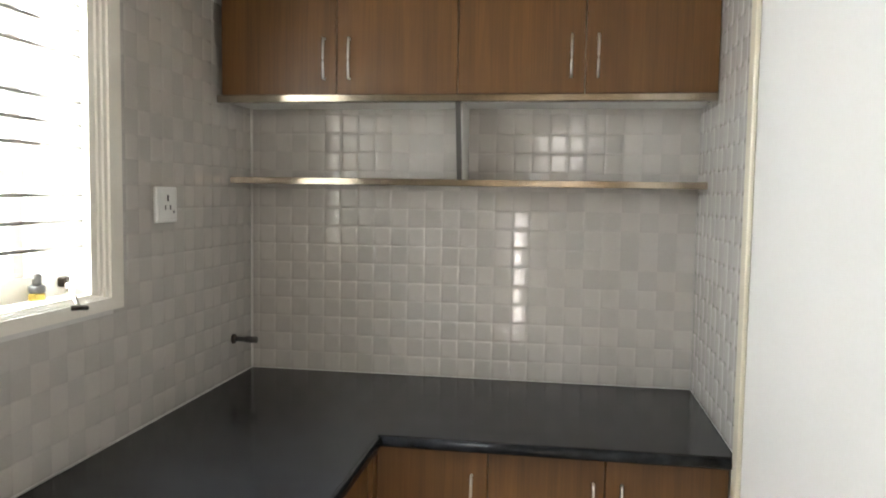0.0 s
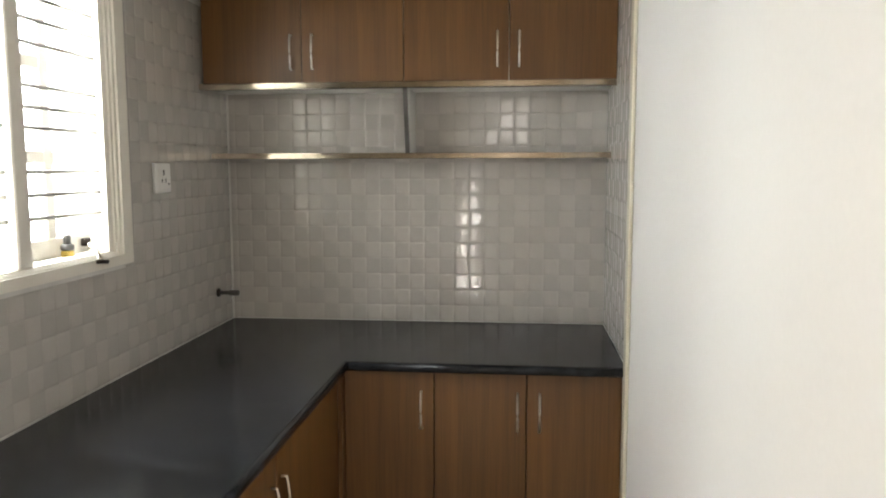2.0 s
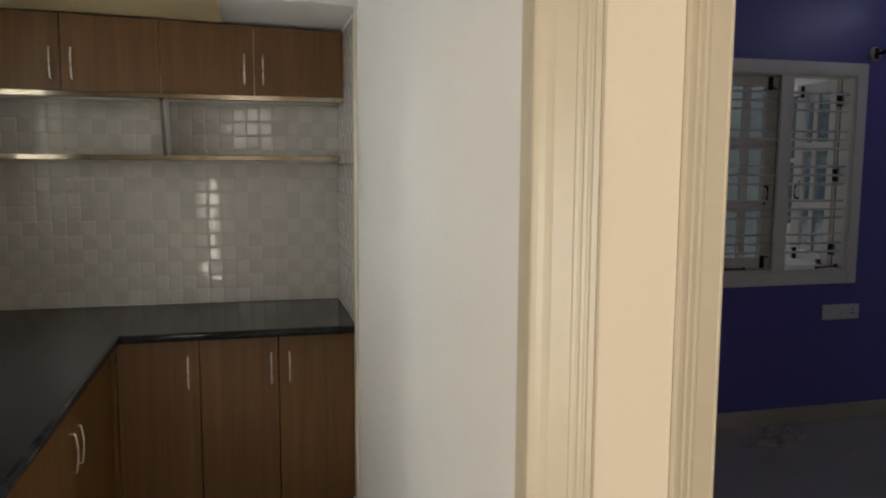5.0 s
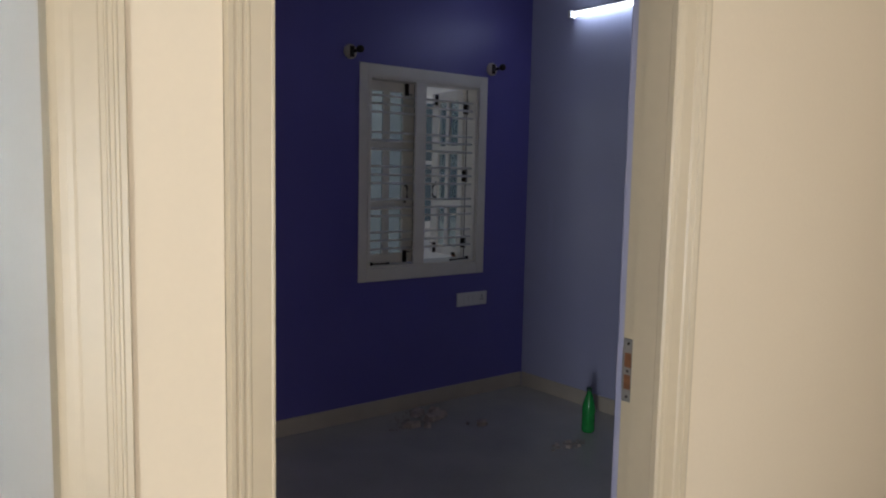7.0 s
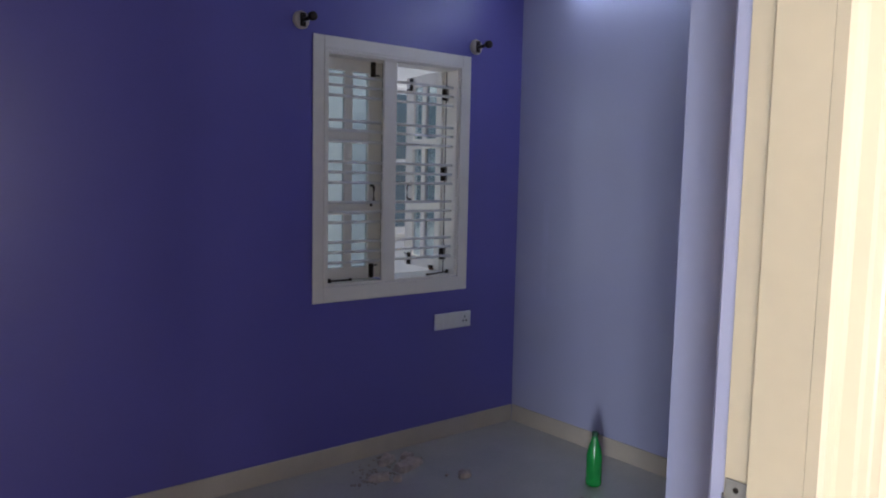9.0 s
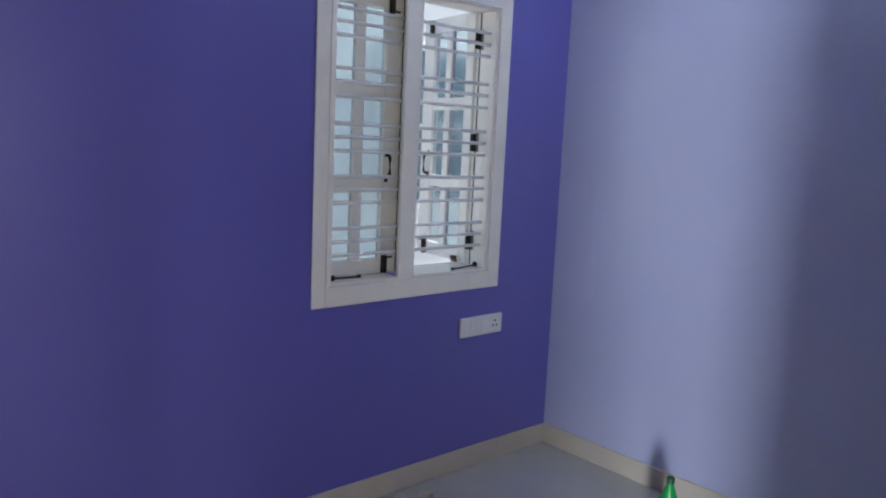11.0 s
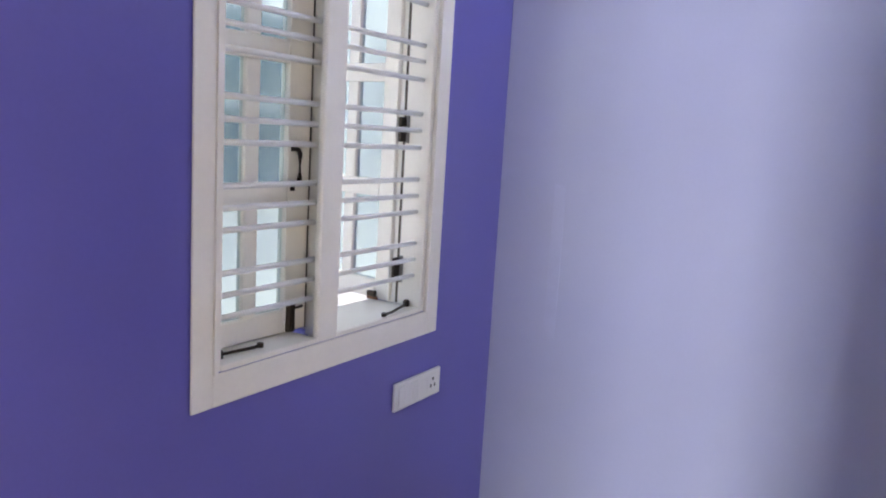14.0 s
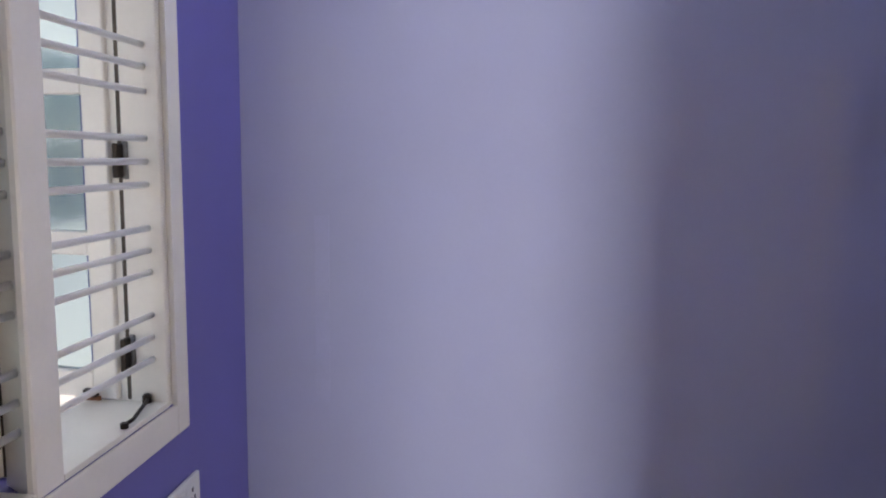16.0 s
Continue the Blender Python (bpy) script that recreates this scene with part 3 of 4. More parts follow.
# ---- kitchen window ----
def barred_window_kitchen():
    w = thing("window_1", (-0.05, -1.31, 1.18), "white framed kitchen window with horizontal bars, bright outside", "window", "", "structure")
    y0, y1, z0, z1 = -1.79, -0.828, 1.18, 2.11
    ou, wd, wb = 0.014, 0.052, 0.030

    def ring(xa, xb, ya, yb, za, zb, wid, low):
        return boxes(((xa, ya, za), (xb, ya + wid, zb)), ((xa, yb - wid, za), (xb, yb, zb)), ((xa, ya + wid, za), (xb, yb - wid, za + low)), ((xa, ya + wid, zb - wid), (xb, yb - wid, zb)))
    part("architrave", ring(-0.002, ou, y0, y1, z0, z1, wd, wb), WINDOW_PAINT, w, "white enamelled outer architrave")
    part("caulk_line", ring(0.0, 0.005, y0 - 0.004, y1 + 0.004, z0 - 0.004, z1 + 0.004, 0.0038, 0.0038), GROUT, w, "rough white caulk line")
    a, b, c, d = y0 + wd, y1 - wd, z0 + wb, z1 - wd
    part("inner_step", ring(-0.02, 0.008, a, b, c, d, 0.014, 0.004), WINDOW_PAINT, w)
    part("inner_step", ring(-0.02, 0.002, a + 0.014, b - 0.014, c + 0.004, d - 0.014, 0.014, 0.004), WINDOW_PAINT, w)
    part("window_frame", ring(-0.06, -0.004, a + 0.028, b - 0.028, c + 0.008, d - 0.028, 0.024, 0.004), WINDOW_PAINT, w)
    part("mullion", slab((-0.06, -1.336, c + 0.012), (0.0, -1.282, d - 0.052), 0.004), WINDOW_PAINT, w)
    part("window_sill", slab((-0.185, a, WZ0 + 0.001), (-0.0605, b, c + 0.010), 0.002), WINDOW_PAINT, w, "white enamelled sill")
    for z in (1.338, 1.397, 1.456, 1.566, 1.617, 1.670, 1.775, 1.834, 1.890, 1.985):
        for ya, yb in ((a + 0.052, -1.336), (-1.282, b - 0.052)):
            bm = bmesh.new()
            rod(bm, [(-0.028, ya, z), (-0.028, yb, z)], 0.0058, 8)
            part("bar", bm, SATIN, w, "grey painted steel bar", True)
    # outer leaves of the casement, two panes across and four up, blown out by daylight
    for ya, yb in ((WY0, -1.338), (-1.280, WY1)):
        leaf = part("sash", boxes(((-0.118, ya, WZ0 + 0.006), (-0.092, ya + 0.034, WZ1)), ((-0.118, yb - 0.034, WZ0 + 0.006), (-0.092, yb, WZ1)),
                                  ((-0.118, ya + 0.034, WZ0 + 0.006), (-0.092, yb - 0.034, 1.272)), ((-0.118, ya + 0.034, 2.012), (-0.092, yb - 0.034, WZ1))), WINDOW_PAINT, w, "white enamelled casement leaf")
        mid = (ya + yb) / 2 + 0.020
        part("muntin", slab((-0.116, mid - 0.020, 1.272), (-0.094, mid + 0.020, 2.012), 0.003), WINDOW_PAINT, leaf)
        for z in (1.477, 1.727, 1.972):
            for yc, yd in ((ya + 0.034, mid - 0.0205), (mid + 0.0205, yb - 0.034)):
                part("rail", slab((-0.116, yc, z), (-0.094, yd, z + 0.036), 0.003), WINDOW_PAINT, leaf)
    return w


barred_window_kitchen()
st = thing("window_stay", (-0.03, -0.97, 1.222), "chrome casement stay on the window sill", "window stay")
bm = bmesh.new()
rod(bm, [(-0.052, -0.945, 1.250), (-0.04, -0.958, 1.244), (-0.01, -0.99, 1.226), (0.016, -1.012, 1.207)], 0.0058, 10)
part("arm", bm, STEEL, st, "", True)
part("pivot", lathe([(0.011, 0), (0.013, 0.006), (0.011, 0.024), (0.006, 0.028)], (-0.05, -0.946, 1.223), 14), STEEL, st, "", True)
part("catch", slab((-0.0915, -0.935, 1.238), (-0.070, -0.912, 1.262), 0.004, 2), DARK_METAL, st)
bm = bmesh.new()
rod(bm, [(0.016, -1.035, 1.206), (0.017, -1.012, 1.204), (0.019, -0.985, 1.200)], 0.006, 10)
part("tip", bm, DARK_METAL, st, "dark rubber tip", True)
vb = thing("valve_fitting", (-0.068, -1.035, 1.221), "steel pipe fitting with a brass nut standing on the sill", "pipe fitting")
part("nut", lathe([(0.017, 0), (0.019, 0.003), (0.019, 0.014), (0.016, 0.017)], (-0.068, -1.035, 1.2205), 6), BRASS, vb, "brass hexagonal nut")
part("collar", lathe([(0.016, 0), (0.018, 0.004), (0.018, 0.014), (0.013, 0.018)], (-0.068, -1.035, 1.2375), 16), GREY_EDGE, vb, "", True)
part("spindle", lathe([(0.010, 0.0), (0.010, 0.024), (0.0085, 0.026)], (-0.068, -1.035, 1.2555), 12), GREY_EDGE, vb, "grey steel spindle", True)

# socket and pipe stub on the window wall
so = thing("wall_socket", (0.006, -0.608, 1.43), "white plastic wall socket with a switch on the tiles", "socket")
part("plate", slab((0.0, -0.664, 1.382), (0.011, -0.553, 1.481), 0.004, 2), PLASTIC, so)
part("face", slab((0.0108, -0.652, 1.393), (0.0135, -0.565, 1.470), 0.001), PLASTIC, so)
for y, z, hy, hz in ((-0.609, 1.450, 0.004, 0.009), (-0.622, 1.424, 0.003, 0.006), (-0.596, 1.424, 0.003, 0.006), (-0.576, 1.412, 0.004, 0.003)):
    part("hole", slab((0.0132, y - hy, z - hz), (0.0140, y + hy, z + hz)), BLACK, so, "dark socket hole")
ps = thing("pipe_stub", (0.01, -0.164, 0.974), "short steel water pipe stub in the tiled wall", "pipe")
part("pipe", lathe([(0.0085, 0.0), (0.0085, 0.045), (0.011, 0.047), (0.011, 0.085), (0.007, 0.0865)], (0.0, -0.164, 0.974), 14, "x"), GREY_EDGE, ps, "", True)
part("flange", lathe([(0.017, 0.0), (0.017, 0.006), (0.010, 0.012)], (0.0, -0.164, 0.974), 16, "x"), DARK_METAL, ps, "dark rusty flange", True)

# ---- bedroom window ----
def sash(name, w, place, label):
    """A casement 0.405 wide by 1.10 high with two by three panes; hinge edge at local x = 0, opening edge at local x = 0.405."""
    W, Z0, Z1, TH = 0.405, 0.905, 1.995, 0.032
    s = part(name, bmesh.new(), WINDOW_PAINT, w, label)
    st_, so_ = 0.062, 0.088
    mid = 0.201
    rails = [(Z0, Z0 + 0.060), (1.230, 1.283), (1.582, 1.637), (Z1 - 0.065, Z1)]
    bits = [("stile", (0, -TH / 2, Z0), (st_, TH / 2, Z1)), ("stile", (W - so_, -TH / 2, Z0), (W, TH / 2, Z1))]
    for a, b in rails:
        bits.append(("rail", (st_, -TH / 2, a), (W - so_, TH / 2, b)))
    for (_, a), (b, _) in zip(rails, rails[1:]):
        bits.append(("muntin", (mid - 0.023, -TH / 2 + 0.003, a), (mid + 0.023, TH / 2 - 0.003, b)))
    obs = [s]
    for nm, lo, hi in bits:
        obs.append(part(nm, slab(lo, hi, 0.003), WINDOW_PAINT, s))
    for (_, a), (b, _) in zip(rails, rails[1:]):
        for x0, x1 in ((st_, mid - 0.023), (mid + 0.023, W - so_)):
            p = part("pane", slab((x0, -0.002, a), (x1, 0.002, b)), PANE, s, "pale blue window glass")
            p.visible_shadow = False
            obs.append(p)
    # handle and bolts on the opening stile, room side at local -y
    hx = W - 0.071
    bm = bmesh.new()
    rod(bm, [(hx, -0.018, 1.288), (hx, -0.036, 1.292), (hx, -0.041, 1.303), (hx, -0.041, 1.362), (hx, -0.036, 1.373), (hx, -0.018, 1.377)], 0.0062, 8)
    grip = part("handle", bm, DARK_METAL, s, "dark bronze pull handle", True)
    for z in (1.283, 1.382):
        part("foot", slab((hx - 0.008, -0.0195, z - 0.013), (hx + 0.008, -0.0163, z + 0.013), 0.001), DARK_METAL, grip)
    for z, way in ((0.942, 1), (1.950, -1)):
        bolt = part("bolt", slab((hx - 0.012, -0.030, z - 0.036), (hx + 0.012, -0.0163, z + 0.036), 0.002), DARK_METAL, s, "dark bronze bolt")
        bm = bmesh.new()
        rod(bm, [(hx, -0.033, z - 0.030), (hx, -0.033, z + way * 0.026), (hx + 0.028, -0.036, z + way * 0.030)], 0.0042, 8)
        part("bolt_rod", bm, DARK_METAL, bolt, "", True)
    s.matrix_basis = place
    return s


def bedroom_window():
    w = thing("window_2", (4.05, 0.05, 0.815), "white enamelled bedroom window, one casement open, with horizontal bars", "window", "", "structure")
    x0, x1, z0, z1 = 3.567, 4.525, 0.815, 2.067
    fr, wd = -0.007, 0.058
    for lo, hi in (((x0, fr, z0), (x0 + wd, 0.0, z1)), ((x1 - wd, fr, z0), (x1, 0.0, z1)), ((x0 + wd, fr, z0), (x1 - wd, 0.0, z0 + 0.075)), ((x0 + wd, fr, z1 - wd), (x1 - wd, 0.0, z1))):
        part("architrave", slab(lo, hi, 0.004, 2), WINDOW_PAINT, w)
    # small bead round the inside of the architrave
    a, b, c, d = x0 + wd, x1 - wd, z0 + 0.075, z1 - wd
    part("bead", boxes(((a, -0.011, c), (a + 0.012, 0.0015, d)), ((b - 0.012, -0.011, c), (b, 0.0015, d)), ((a + 0.012, -0.011, d - 0.012), (b - 0.012, 0.0015, d))), WINDOW_PAINT, w)
    for lo, hi in (((a, 0.002, c), (a + 0.03, 0.125, d)), ((b - 0.03, 0.002, c), (b, 0.125, d)), ((a + 0.03, 0.002, d - 0.022), (b - 0.03, 0.125, d))):
        part("window_frame", slab(lo, hi, 0.002), WINDOW_PAINT, w)
    part("mullion", extrude_profile([(3.966, 0.004), (3.970, 0.0), (4.042, 0.0), (4.046, 0.004), (4.046, 0.091), (4.0205, 0.091), (3.972, 0.018), (3.966, 0.014)], "z", c, d - 0.022), WINDOW_PAINT, w, "white enamelled mullion with a splayed side")
    # thin dark strip in place of the gap's own shade
    part("gap_strip", slab((4.0165, 0.0895, 0.905), (4.0200, 0.0918, 1.985)), SHADOW_GAP, w, "dark strip for the shade in the gap beside the closed casement")
    part("window_sill", boxes(((a + 0.03, 0.0005, c), (3.968, 0.19, c + 0.012)), ((4.046, 0.0005, c), (b - 0.03, 0.19, c + 0.012))), WINDOW_PAINT, w, "white enamelled sill")
    for z in (1.000, 1.050, 1.100, 1.196, 1.245, 1.294, 1.389, 1.439, 1.488, 1.588, 1.640, 1.686, 1.802, 1.850, 1.897):
        for xa, xb in ((a + 0.03, 3.985), (4.046, b - 0.03)):
            bm = bmesh.new()
            rod(bm, [(xa - 0.001, 0.035, z), (xb + 0.001, 0.035, z)], 0.0072, 8)
            part("bar", bm, BAR_PAINT, w, "white painted round steel bar", True)
    sash("casement", w, Matrix.Translation((3.622, 0.108, 0)), "closed casement with six panes")
    turn = Matrix.Translation((4.44, 0.112, 0)) @ Matrix.Rotation(radians(-98), 4, "Z") @ Matrix.Diagonal((-1, 1, 1, 1))
    sash("casement", w, turn, "casement swung wide open, with six panes")
    for z in (0.952 + 0.06, 1.44, 1.872):
        part("hinge", slab((4.405, 0.082, z - 0.037), (4.462, 0.094, z + 0.037), 0.002), DARK_METAL, w, "dark bronze butt hinge")
        # paler knuckle puts the hinge's highlight into its colour
        part("knuckle", lathe([(0.0065, -0.040), (0.0065, 0.040), (0.004, 0.043)], (4.436, 0.080, z), 10), ZINC, w, "pale grey hinge knuckle", True)
    part("hook", slab((4.398, 0.150, 0.918), (4.414, 0.182, 0.936), 0.003), DARK_METAL, w, "dark bronze hook on the open casement")
    part("stain", slab((4.412, 0.148, 0.906), (4.4165, 0.190, 0.9175), 0.001), RUST, w, "bare brown patch under the hook")
    # shade of the hinge-side gap, put in as a dark strip
    part("hinge_gap_shade", slab((4.4365, 0.088, 0.905), (4.4425, 0.097, 1.995)), SHADOW_GAP, w, "dark strip for the shade in the gap beside the hinges")
    return w


bedroom_window()
for name, pts in (("window_stay", [(3.69, 0.050, 0.910), (3.70, 0.046, 0.911), (3.785, 0.034, 0.911), (3.80, 0.032, 0.914)]), ("window_stay", [(4.425, 0.046, 0.911), (4.405, 0.038, 0.911), (4.30, 0.012, 0.910), (4.265, 0.012, 0.910)])):
    s = thing(name, pts[0], "dark metal casement stay lying on the window sill", "window stay", "casement stays")
    bm = bmesh.new()
    rod(bm, pts, 0.0042, 8)
    part("arm", bm, DARK_METAL, s, "", True)
    part("pivot", lathe([(0.010, -0.008), (0.010, 0.008), (0.006, 0.012)], pts[0], 12), DARK_METAL, s)
    part("tip", lathe([(0.008, -0.006), (0.008, 0.005)], pts[-1], 10), DARK_METAL, s)

# ---- bedroom: fittings ----
for x, z, lab in ((3.505, 2.115, "cream wooden disc with a dark curtain rod bracket"), (4.556, 2.122, "cream wooden disc with a dark curtain rod bracket beside the corner")):
    k = thing("curtain_bracket", (x, 0.0, z), lab, "curtain bracket", "curtain brackets")
    part("base_disc", lathe([(0.040, 0.0), (0.041, 0.008), (0.036, 0.016), (0.030, 0.018)], (x, 0.0, z), 28, "y"), SKIRT, k, "cream turned wooden disc", True)
    part("bracket_plate", slab((x - 0.012, -0.024, z - 0.03), (x + 0.016, -0.0175, z + 0.03), 0.002), DARK_METAL, k)
    bm = bmesh.new()
    rod(bm, [(x, -0.02, z - 0.004), (x + 0.004, -0.06, z), (x + 0.004, -0.095, z + 0.004)], 0.009, 10)
    part("arm", bm, DARK_METAL, k, "", True)
    part("cup", lathe([(0.016, 0.0), (0.020, 0.008), (0.020, 0.026), (0.015, 0.030)], (x + 0.004, -0.085, z + 0.004), 16, "y"), DARK_METAL, k, "", True)

sw = thing("switch_plate", (4.443, -0.006, 0.648), "white plastic switch plate on the blue wall", "switch plate")
part("plate", slab((4.309, -0.011, 0.604), (4.560, 0.0, 0.692), 0.004, 2), PLASTIC, sw)
for i in range(4):
    x = 4.326 + i * 0.036
    part("switch", slab((x, -0.0145, 0.617), (x + 0.034, -0.0108, 0.679), 0.001), PLASTIC, sw)
part("socket_face", slab((4.482, -0.013, 0.617), (4.544, -0.0108, 0.679), 0.001), PLASTIC, sw)
for dx, dz in ((0, 0.014), (-0.011, -0.008), (0.011, -0.008)):
    part("hole", slab((4.513 + dx - 0.0035, -0.0138, 0.648 + dz - 0.005), (4.513 + dx + 0.0035, -0.0129, 0.648 + dz + 0.005)), BLACK, sw, "dark socket hole")

tl = thing("tube_light", (4.89, -1.0, 2.45), "lit white fluorescent tube light on the lavender wall", "lamp")
part("batten", slab((4.878, -1.63, 2.452), (4.9095, -0.37, 2.476), 0.004), PLASTIC, tl, "white metal batten")
bm = bmesh.new()
rod(bm, [(4.862, -1.60, 2.447), (4.862, -0.40, 2.447)], 0.0125, 14)
part("tube", bm, TUBE, tl, "glowing cool white tube", True)
for y in (-1.615, -0.385):
    part("holder", slab((4.845, y - 0.012, 2.428), (4.9, y + 0.012, 2.475), 0.004), PLASTIC, tl, "white tube holder")

bo = thing("bottle", (4.55, -0.919, 0), "green plastic drinks bottle standing on the floor", "bottle")
part("body", lathe([(0.030, 0.0), (0.036, 0.006), (0.038, 0.02), (0.0365, 0.05), (0.038, 0.06), (0.0365, 0.09), (0.038, 0.13), (0.036, 0.15), (0.030, 0.18), (0.020, 0.21), (0.0135, 0.228), (0.0135, 0.24)], (4.55, -0.919, 0.0005), 26), GREEN_PET, bo, "translucent green bottle body", True)
part("cap", lathe([(0.0155, 0.0), (0.0155, 0.018), (0.013, 0.02)], (4.55, -0.919, 0.238), 18), CAP, bo, "dark green screw cap")


def chip(x, y, sx, sy, h, turn, seed, label):
    """A broken flake of plaster lying on the floor."""
    rnd = random.Random(seed)
    bm = bmesh.new()
    n_ = 11
    ring = [(rnd.uniform(0.7, 1.05) * math.cos(2 * math.pi * k / n_), rnd.uniform(0.7, 1.05) * math.sin(2 * math.pi * k / n_)) for k in range(n_)]
    lower = [bm.verts.new((px * sx, py * sy, 0)) for px, py in ring]
    upper = [bm.verts.new((px * sx * 0.86, py * sy * 0.86, h * rnd.uniform(0.6, 1.1))) for px, py in ring]
    mid = bm.verts.new((0, 0, h * 1.15))
    for k in range(n_):
        bm.faces.new((lower[k], lower[(k + 1) % n_], upper[(k + 1) % n_], upper[k]))
        bm.faces.new((upper[k], upper[(k + 1) % n_], mid))
    bm.faces.new(lower[::-1])
    ob = part("plaster_chip", bm, PLASTER)
    ob.matrix_world = pose(x, y, 0.0015, 0, 0, turn)
    return tagged(ob, label, "rubble", "plaster rubble on the floor")


for i, (x, y, sx, sy, h, tn) in enumerate(((3.97, -0.24, 0.115, 0.05, 0.035, 15), (3.93, -0.12, 0.075, 0.04, 0.03, 30), (4.04, -0.13, 0.05, 0.035, 0.025, 10), (3.77, -0.28, 0.065, 0.036, 0.028, -25),
                                           (3.84, -0.34, 0.026, 0.022, 0.026, 0), (3.82, -0.27, 0.022, 0.016, 0.02, 45), (4.13, -0.48, 0.05, 0.032, 0.026, 15), (4.06, -0.43, 0.012, 0.010, 0.010, 5),
                                           (4.27, -1.03, 0.03, 0.018, 0.016, 30), (4.32, -0.98, 0.02, 0.014, 0.014, -30), (4.24, -0.97, 0.018, 0.012, 0.012, 70), (4.33, -1.05, 0.014, 0.010, 0.010, 0))):
    chip(x, y, sx, sy, h, tn, 40 + i, "broken flake of brown plaster on the dusty floor")
for i, (x, y, r) in enumerate(((3.92, -0.14, 0.17), (3.76, -0.26, 0.10), (4.29, -1.01, 0.10))):
    rnd = random.Random(i)
    bm = bmesh.new()
    for _ in range(70):
        a, q = rnd.uniform(0, 2 * math.pi), r * rnd.random() ** 0.7
        s = rnd.uniform(0.002, 0.006)
        px, py = x + q * math.cos(a) * 1.3, y + q * math.sin(a) * 0.55
        if py < -0.02:
            box(bm, (px - s, py - s, 0.0005), (px + s, py + s * 0.8, 0.0005 + s * 1.2))
    tagged(part("plaster_crumbs", bm, DUST), "fine plaster crumbs scattered on the floor", "rubble", "", "stuff")

# ---- outside: the house across the gap ----
hs = thing("neighbour_house", (3.5, 3.2, -0.12), "cream painted neighbouring house with white framed windows", "house")
part("wall", slab((2.0, 2.4, -0.12), (9, 4.4, 6.5)), HOUSE_PAINT, hs)
part("roof", slab((1.8, 2.2, 6.5), (9.2, 4.6, 6.7)), HOUSE_PAINT, hs)
for x in (3.9, 5.6, 7.4):
    for z in (0.9, 3.9):
        wn = part("window", slab((x, 2.34, z), (x + 1.1, 2.3995, z + 1.3), 0.004), WINDOW_PAINT, hs, "white framed window")
        for i in range(2):
            for j in range(2):
                part("pane", slab((x + 0.07 + i * 0.5, 2.332, z + 0.07 + j * 0.6), (x + 0.53 + i * 0.5, 2.3395, z + 0.63 + j * 0.6)), HOUSE_GLASS, wn, "dark glass pane")

# bright daylight backdrop beyond the kitchen window
bm = bmesh.new()
bm.faces.new([bm.verts.new(p) for p in ((-0.5, -2.6, 0.3), (-0.5, 0.19, 0.3), (-0.5, 0.19, 3.4), (-0.5, -2.6, 3.4))])
setting("backdrop_kitchen", bm, SKY_GLOW, "overexposed pale daylight outside the kitchen window", "backdrop")

# ---- wall tiles: 300 x 450 glazed tiles, each pressed into five by seven pillows ----
SQX, SQZ = 0.0600, 0.0643
TILE_MESHES = {}


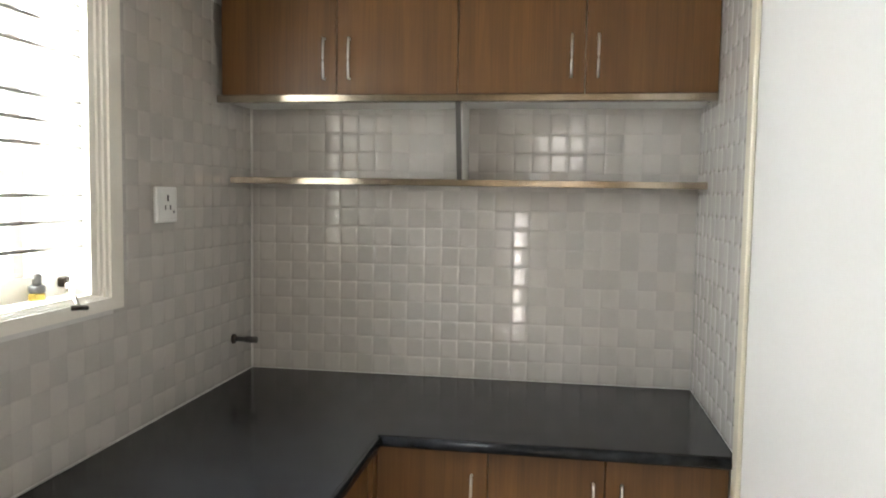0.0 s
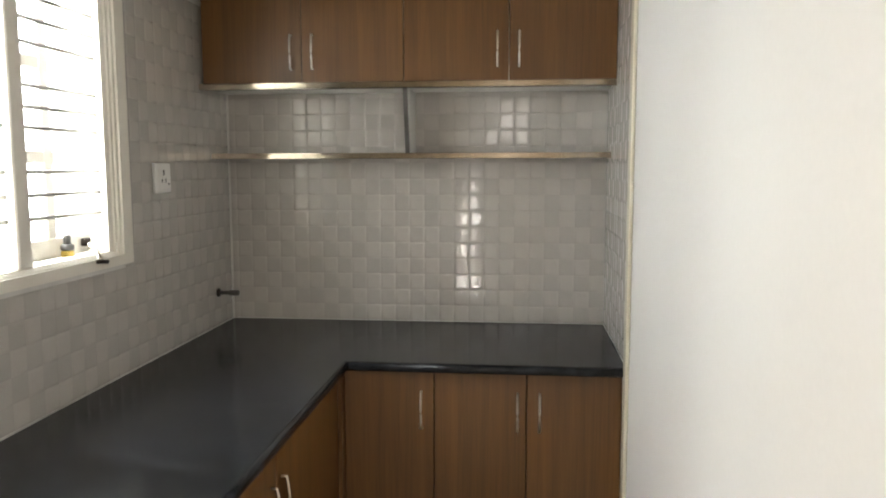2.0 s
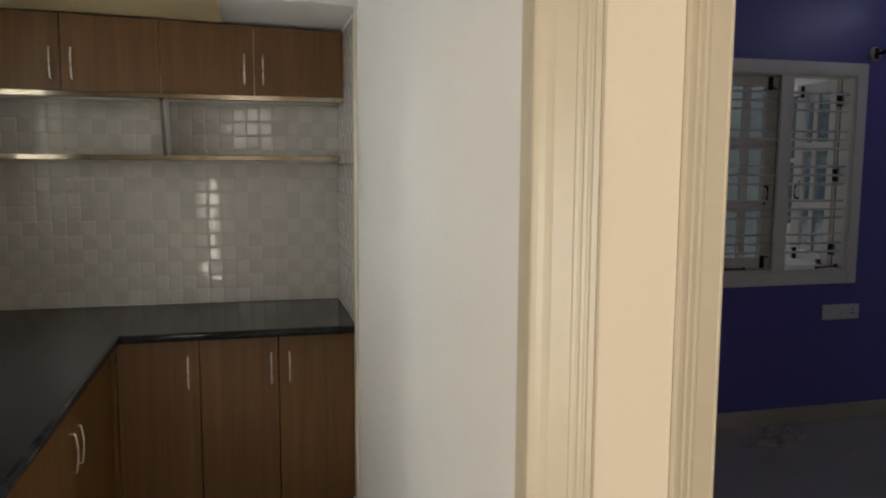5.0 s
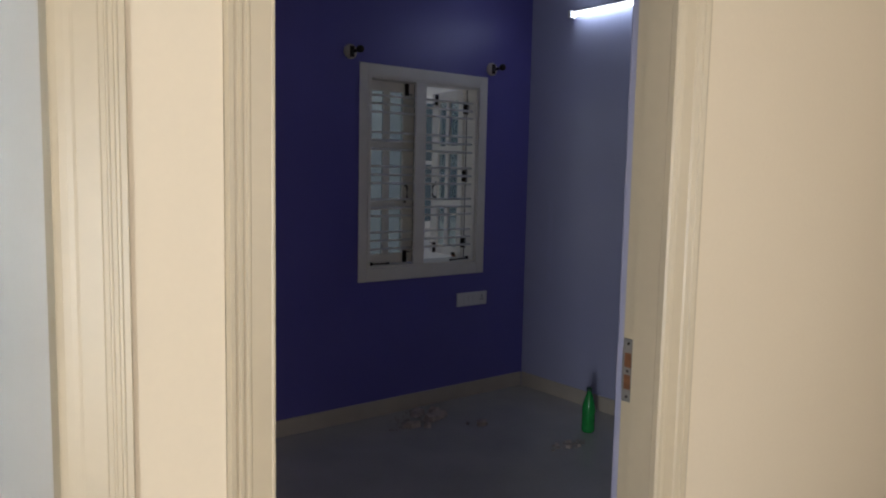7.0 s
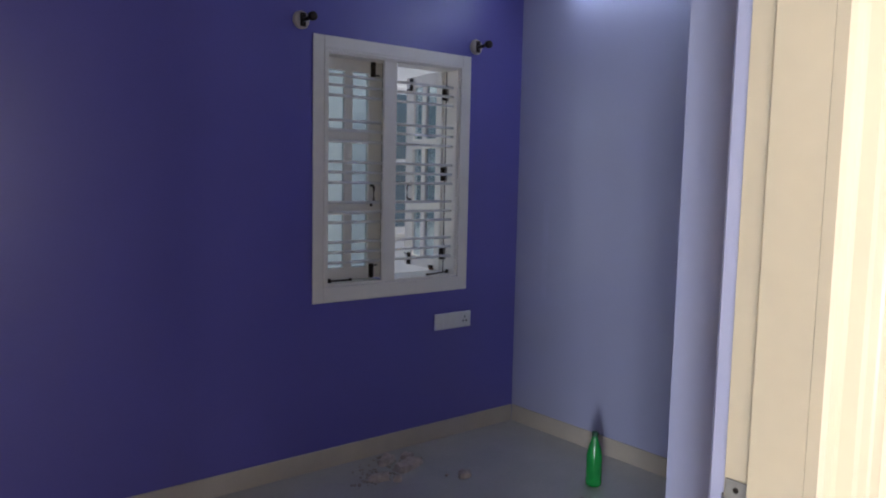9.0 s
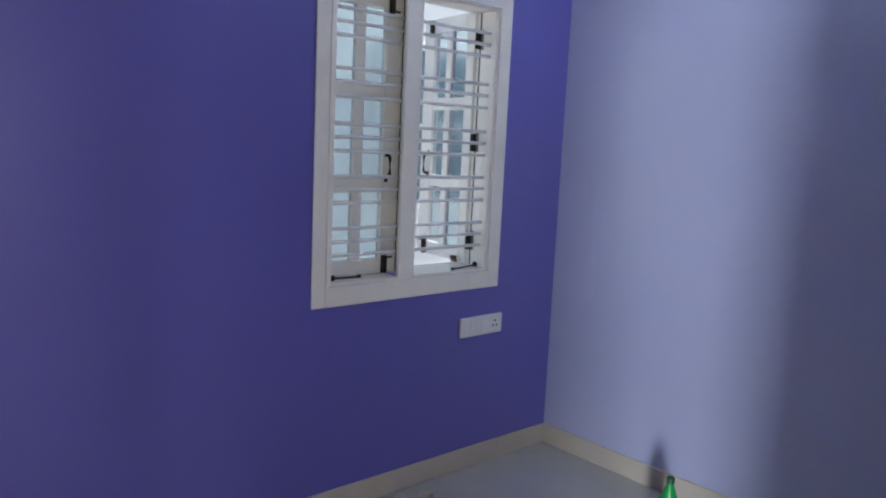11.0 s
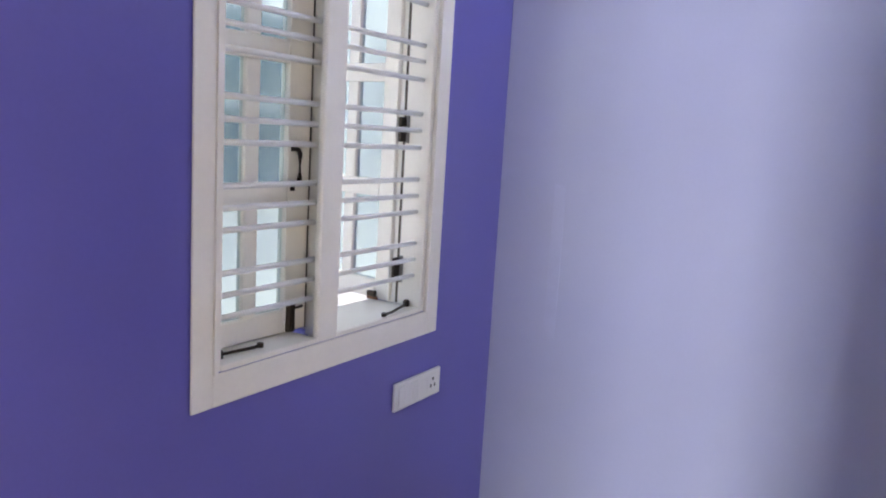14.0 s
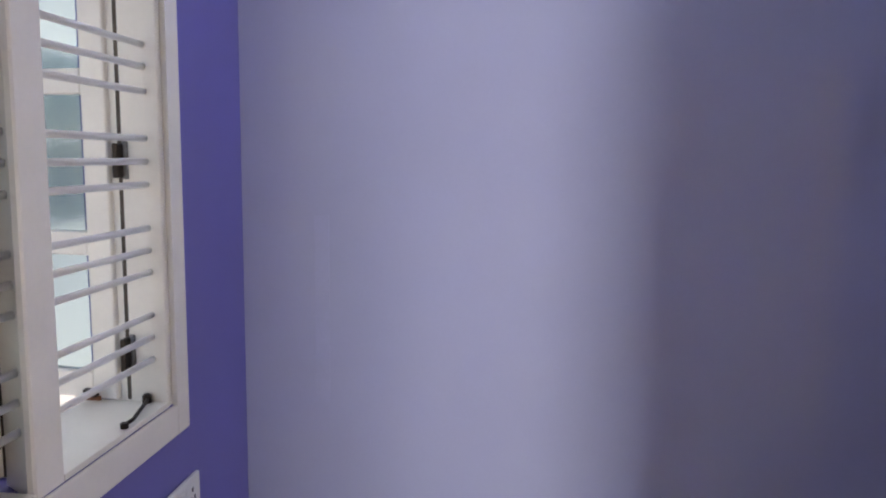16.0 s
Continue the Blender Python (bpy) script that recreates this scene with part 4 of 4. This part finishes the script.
def tile_mesh(cells):
    """Mesh of a tile in local (u, v, out): raised and lower pillows by turns."""
    key = tuple(cells)
    if key in TILE_MESHES:
        return TILE_MESHES[key]
    verts, faces, tone, corner = [], [], [], {}
    rnd = random.Random(len(TILE_MESHES) + 7)

    def base(u, v):
        k = (round(u, 4), round(v, 4))
        if k not in corner:
            corner[k] = len(verts)
            verts.append((u, v, 0.0))
        return corner[k]
    for i, j, w, hgt in cells:
        u0, v0 = i * SQX, j * SQZ
        u1, v1 = u0 + w * SQX, v0 + hgt * SQZ
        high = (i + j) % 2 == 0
        top = 0.0025 if high else 0.0017
        ring_ = [base(u0, v0), base(u1, v0), base(u1, v1), base(u0, v1)]
        b = len(verts)
        # each pillow leans a little its own way
        way = 0.003 if high else -0.003
        lean_u, lean_v = way + rnd.uniform(-0.004, 0.004), -way + rnd.uniform(-0.004, 0.004)
        for ins, out in ((0.0020, 0.55), (0.0050, 0.88), (0.0095, 1.0)):
            for uu, vv in ((u0, v0), (u1, v0), (u1, v1), (u0, v1)):
                pu, pv = min(max(uu, u0 + ins), u1 - ins), min(max(vv, v0 + ins), v1 - ins)
                verts.append((pu, pv, out * top + (pu - (u0 + u1) / 2) * lean_u + (pv - (v0 + v1) / 2) * lean_v))
        faces.append((b + 8, b + 9, b + 10, b + 11))
        for k in range(4):
            n_ = (k + 1) % 4
            faces.append((ring_[k], ring_[n_], b + n_, b + k))
            for q in (0, 4):
                faces.append((b + q + k, b + q + n_, b + q + 4 + n_, b + q + 4 + k))
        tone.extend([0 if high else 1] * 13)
    me = bpy.data.meshes.new("wall_tile")
    me.from_pydata(verts, [], faces)
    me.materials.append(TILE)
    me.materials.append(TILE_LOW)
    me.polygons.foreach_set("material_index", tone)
    me.polygons.foreach_set("use_smooth", [k % 13 != 0 for k in range(len(faces))])
    me.update()
    TILE_MESHES[key] = me
    return me


def lay(parent_name, matrix, u_max, v_max, hole=None):
    """Tiles over a wall of u_max by v_max metres, from the local origin; hole: u0, u1, v0, v1 left free."""
    parent = bpy.data.objects[parent_name]
    for a in range(math.ceil(u_max / (5 * SQX))):
        for b in range(math.ceil(v_max / (7 * SQZ))):
            cells = []
            for i in range(5):
                for j in range(7):
                    u, v = a * 5 * SQX + i * SQX, b * 7 * SQZ + j * SQZ
                    w, hgt = min(1.0, (u_max - u) / SQX), min(1.0, (v_max - v) / SQZ)
                    if w < 0.2 or hgt < 0.2:
                        continue
                    if hole and u + SQX > hole[0] + 0.012 and u < hole[1] - 0.012 and v + SQZ > hole[2] + 0.012 and v < hole[3] - 0.012:
                        continue
                    cells.append((i, j, round(w, 3), round(hgt, 3)))
            if cells:
                ob = new("wall_tile", tile_mesh(cells))
                ob.parent = parent
                ob.matrix_basis = matrix @ Matrix.Translation((a * 5 * SQX, b * 7 * SQZ, 0))


TOP = 2.07 - 0.842
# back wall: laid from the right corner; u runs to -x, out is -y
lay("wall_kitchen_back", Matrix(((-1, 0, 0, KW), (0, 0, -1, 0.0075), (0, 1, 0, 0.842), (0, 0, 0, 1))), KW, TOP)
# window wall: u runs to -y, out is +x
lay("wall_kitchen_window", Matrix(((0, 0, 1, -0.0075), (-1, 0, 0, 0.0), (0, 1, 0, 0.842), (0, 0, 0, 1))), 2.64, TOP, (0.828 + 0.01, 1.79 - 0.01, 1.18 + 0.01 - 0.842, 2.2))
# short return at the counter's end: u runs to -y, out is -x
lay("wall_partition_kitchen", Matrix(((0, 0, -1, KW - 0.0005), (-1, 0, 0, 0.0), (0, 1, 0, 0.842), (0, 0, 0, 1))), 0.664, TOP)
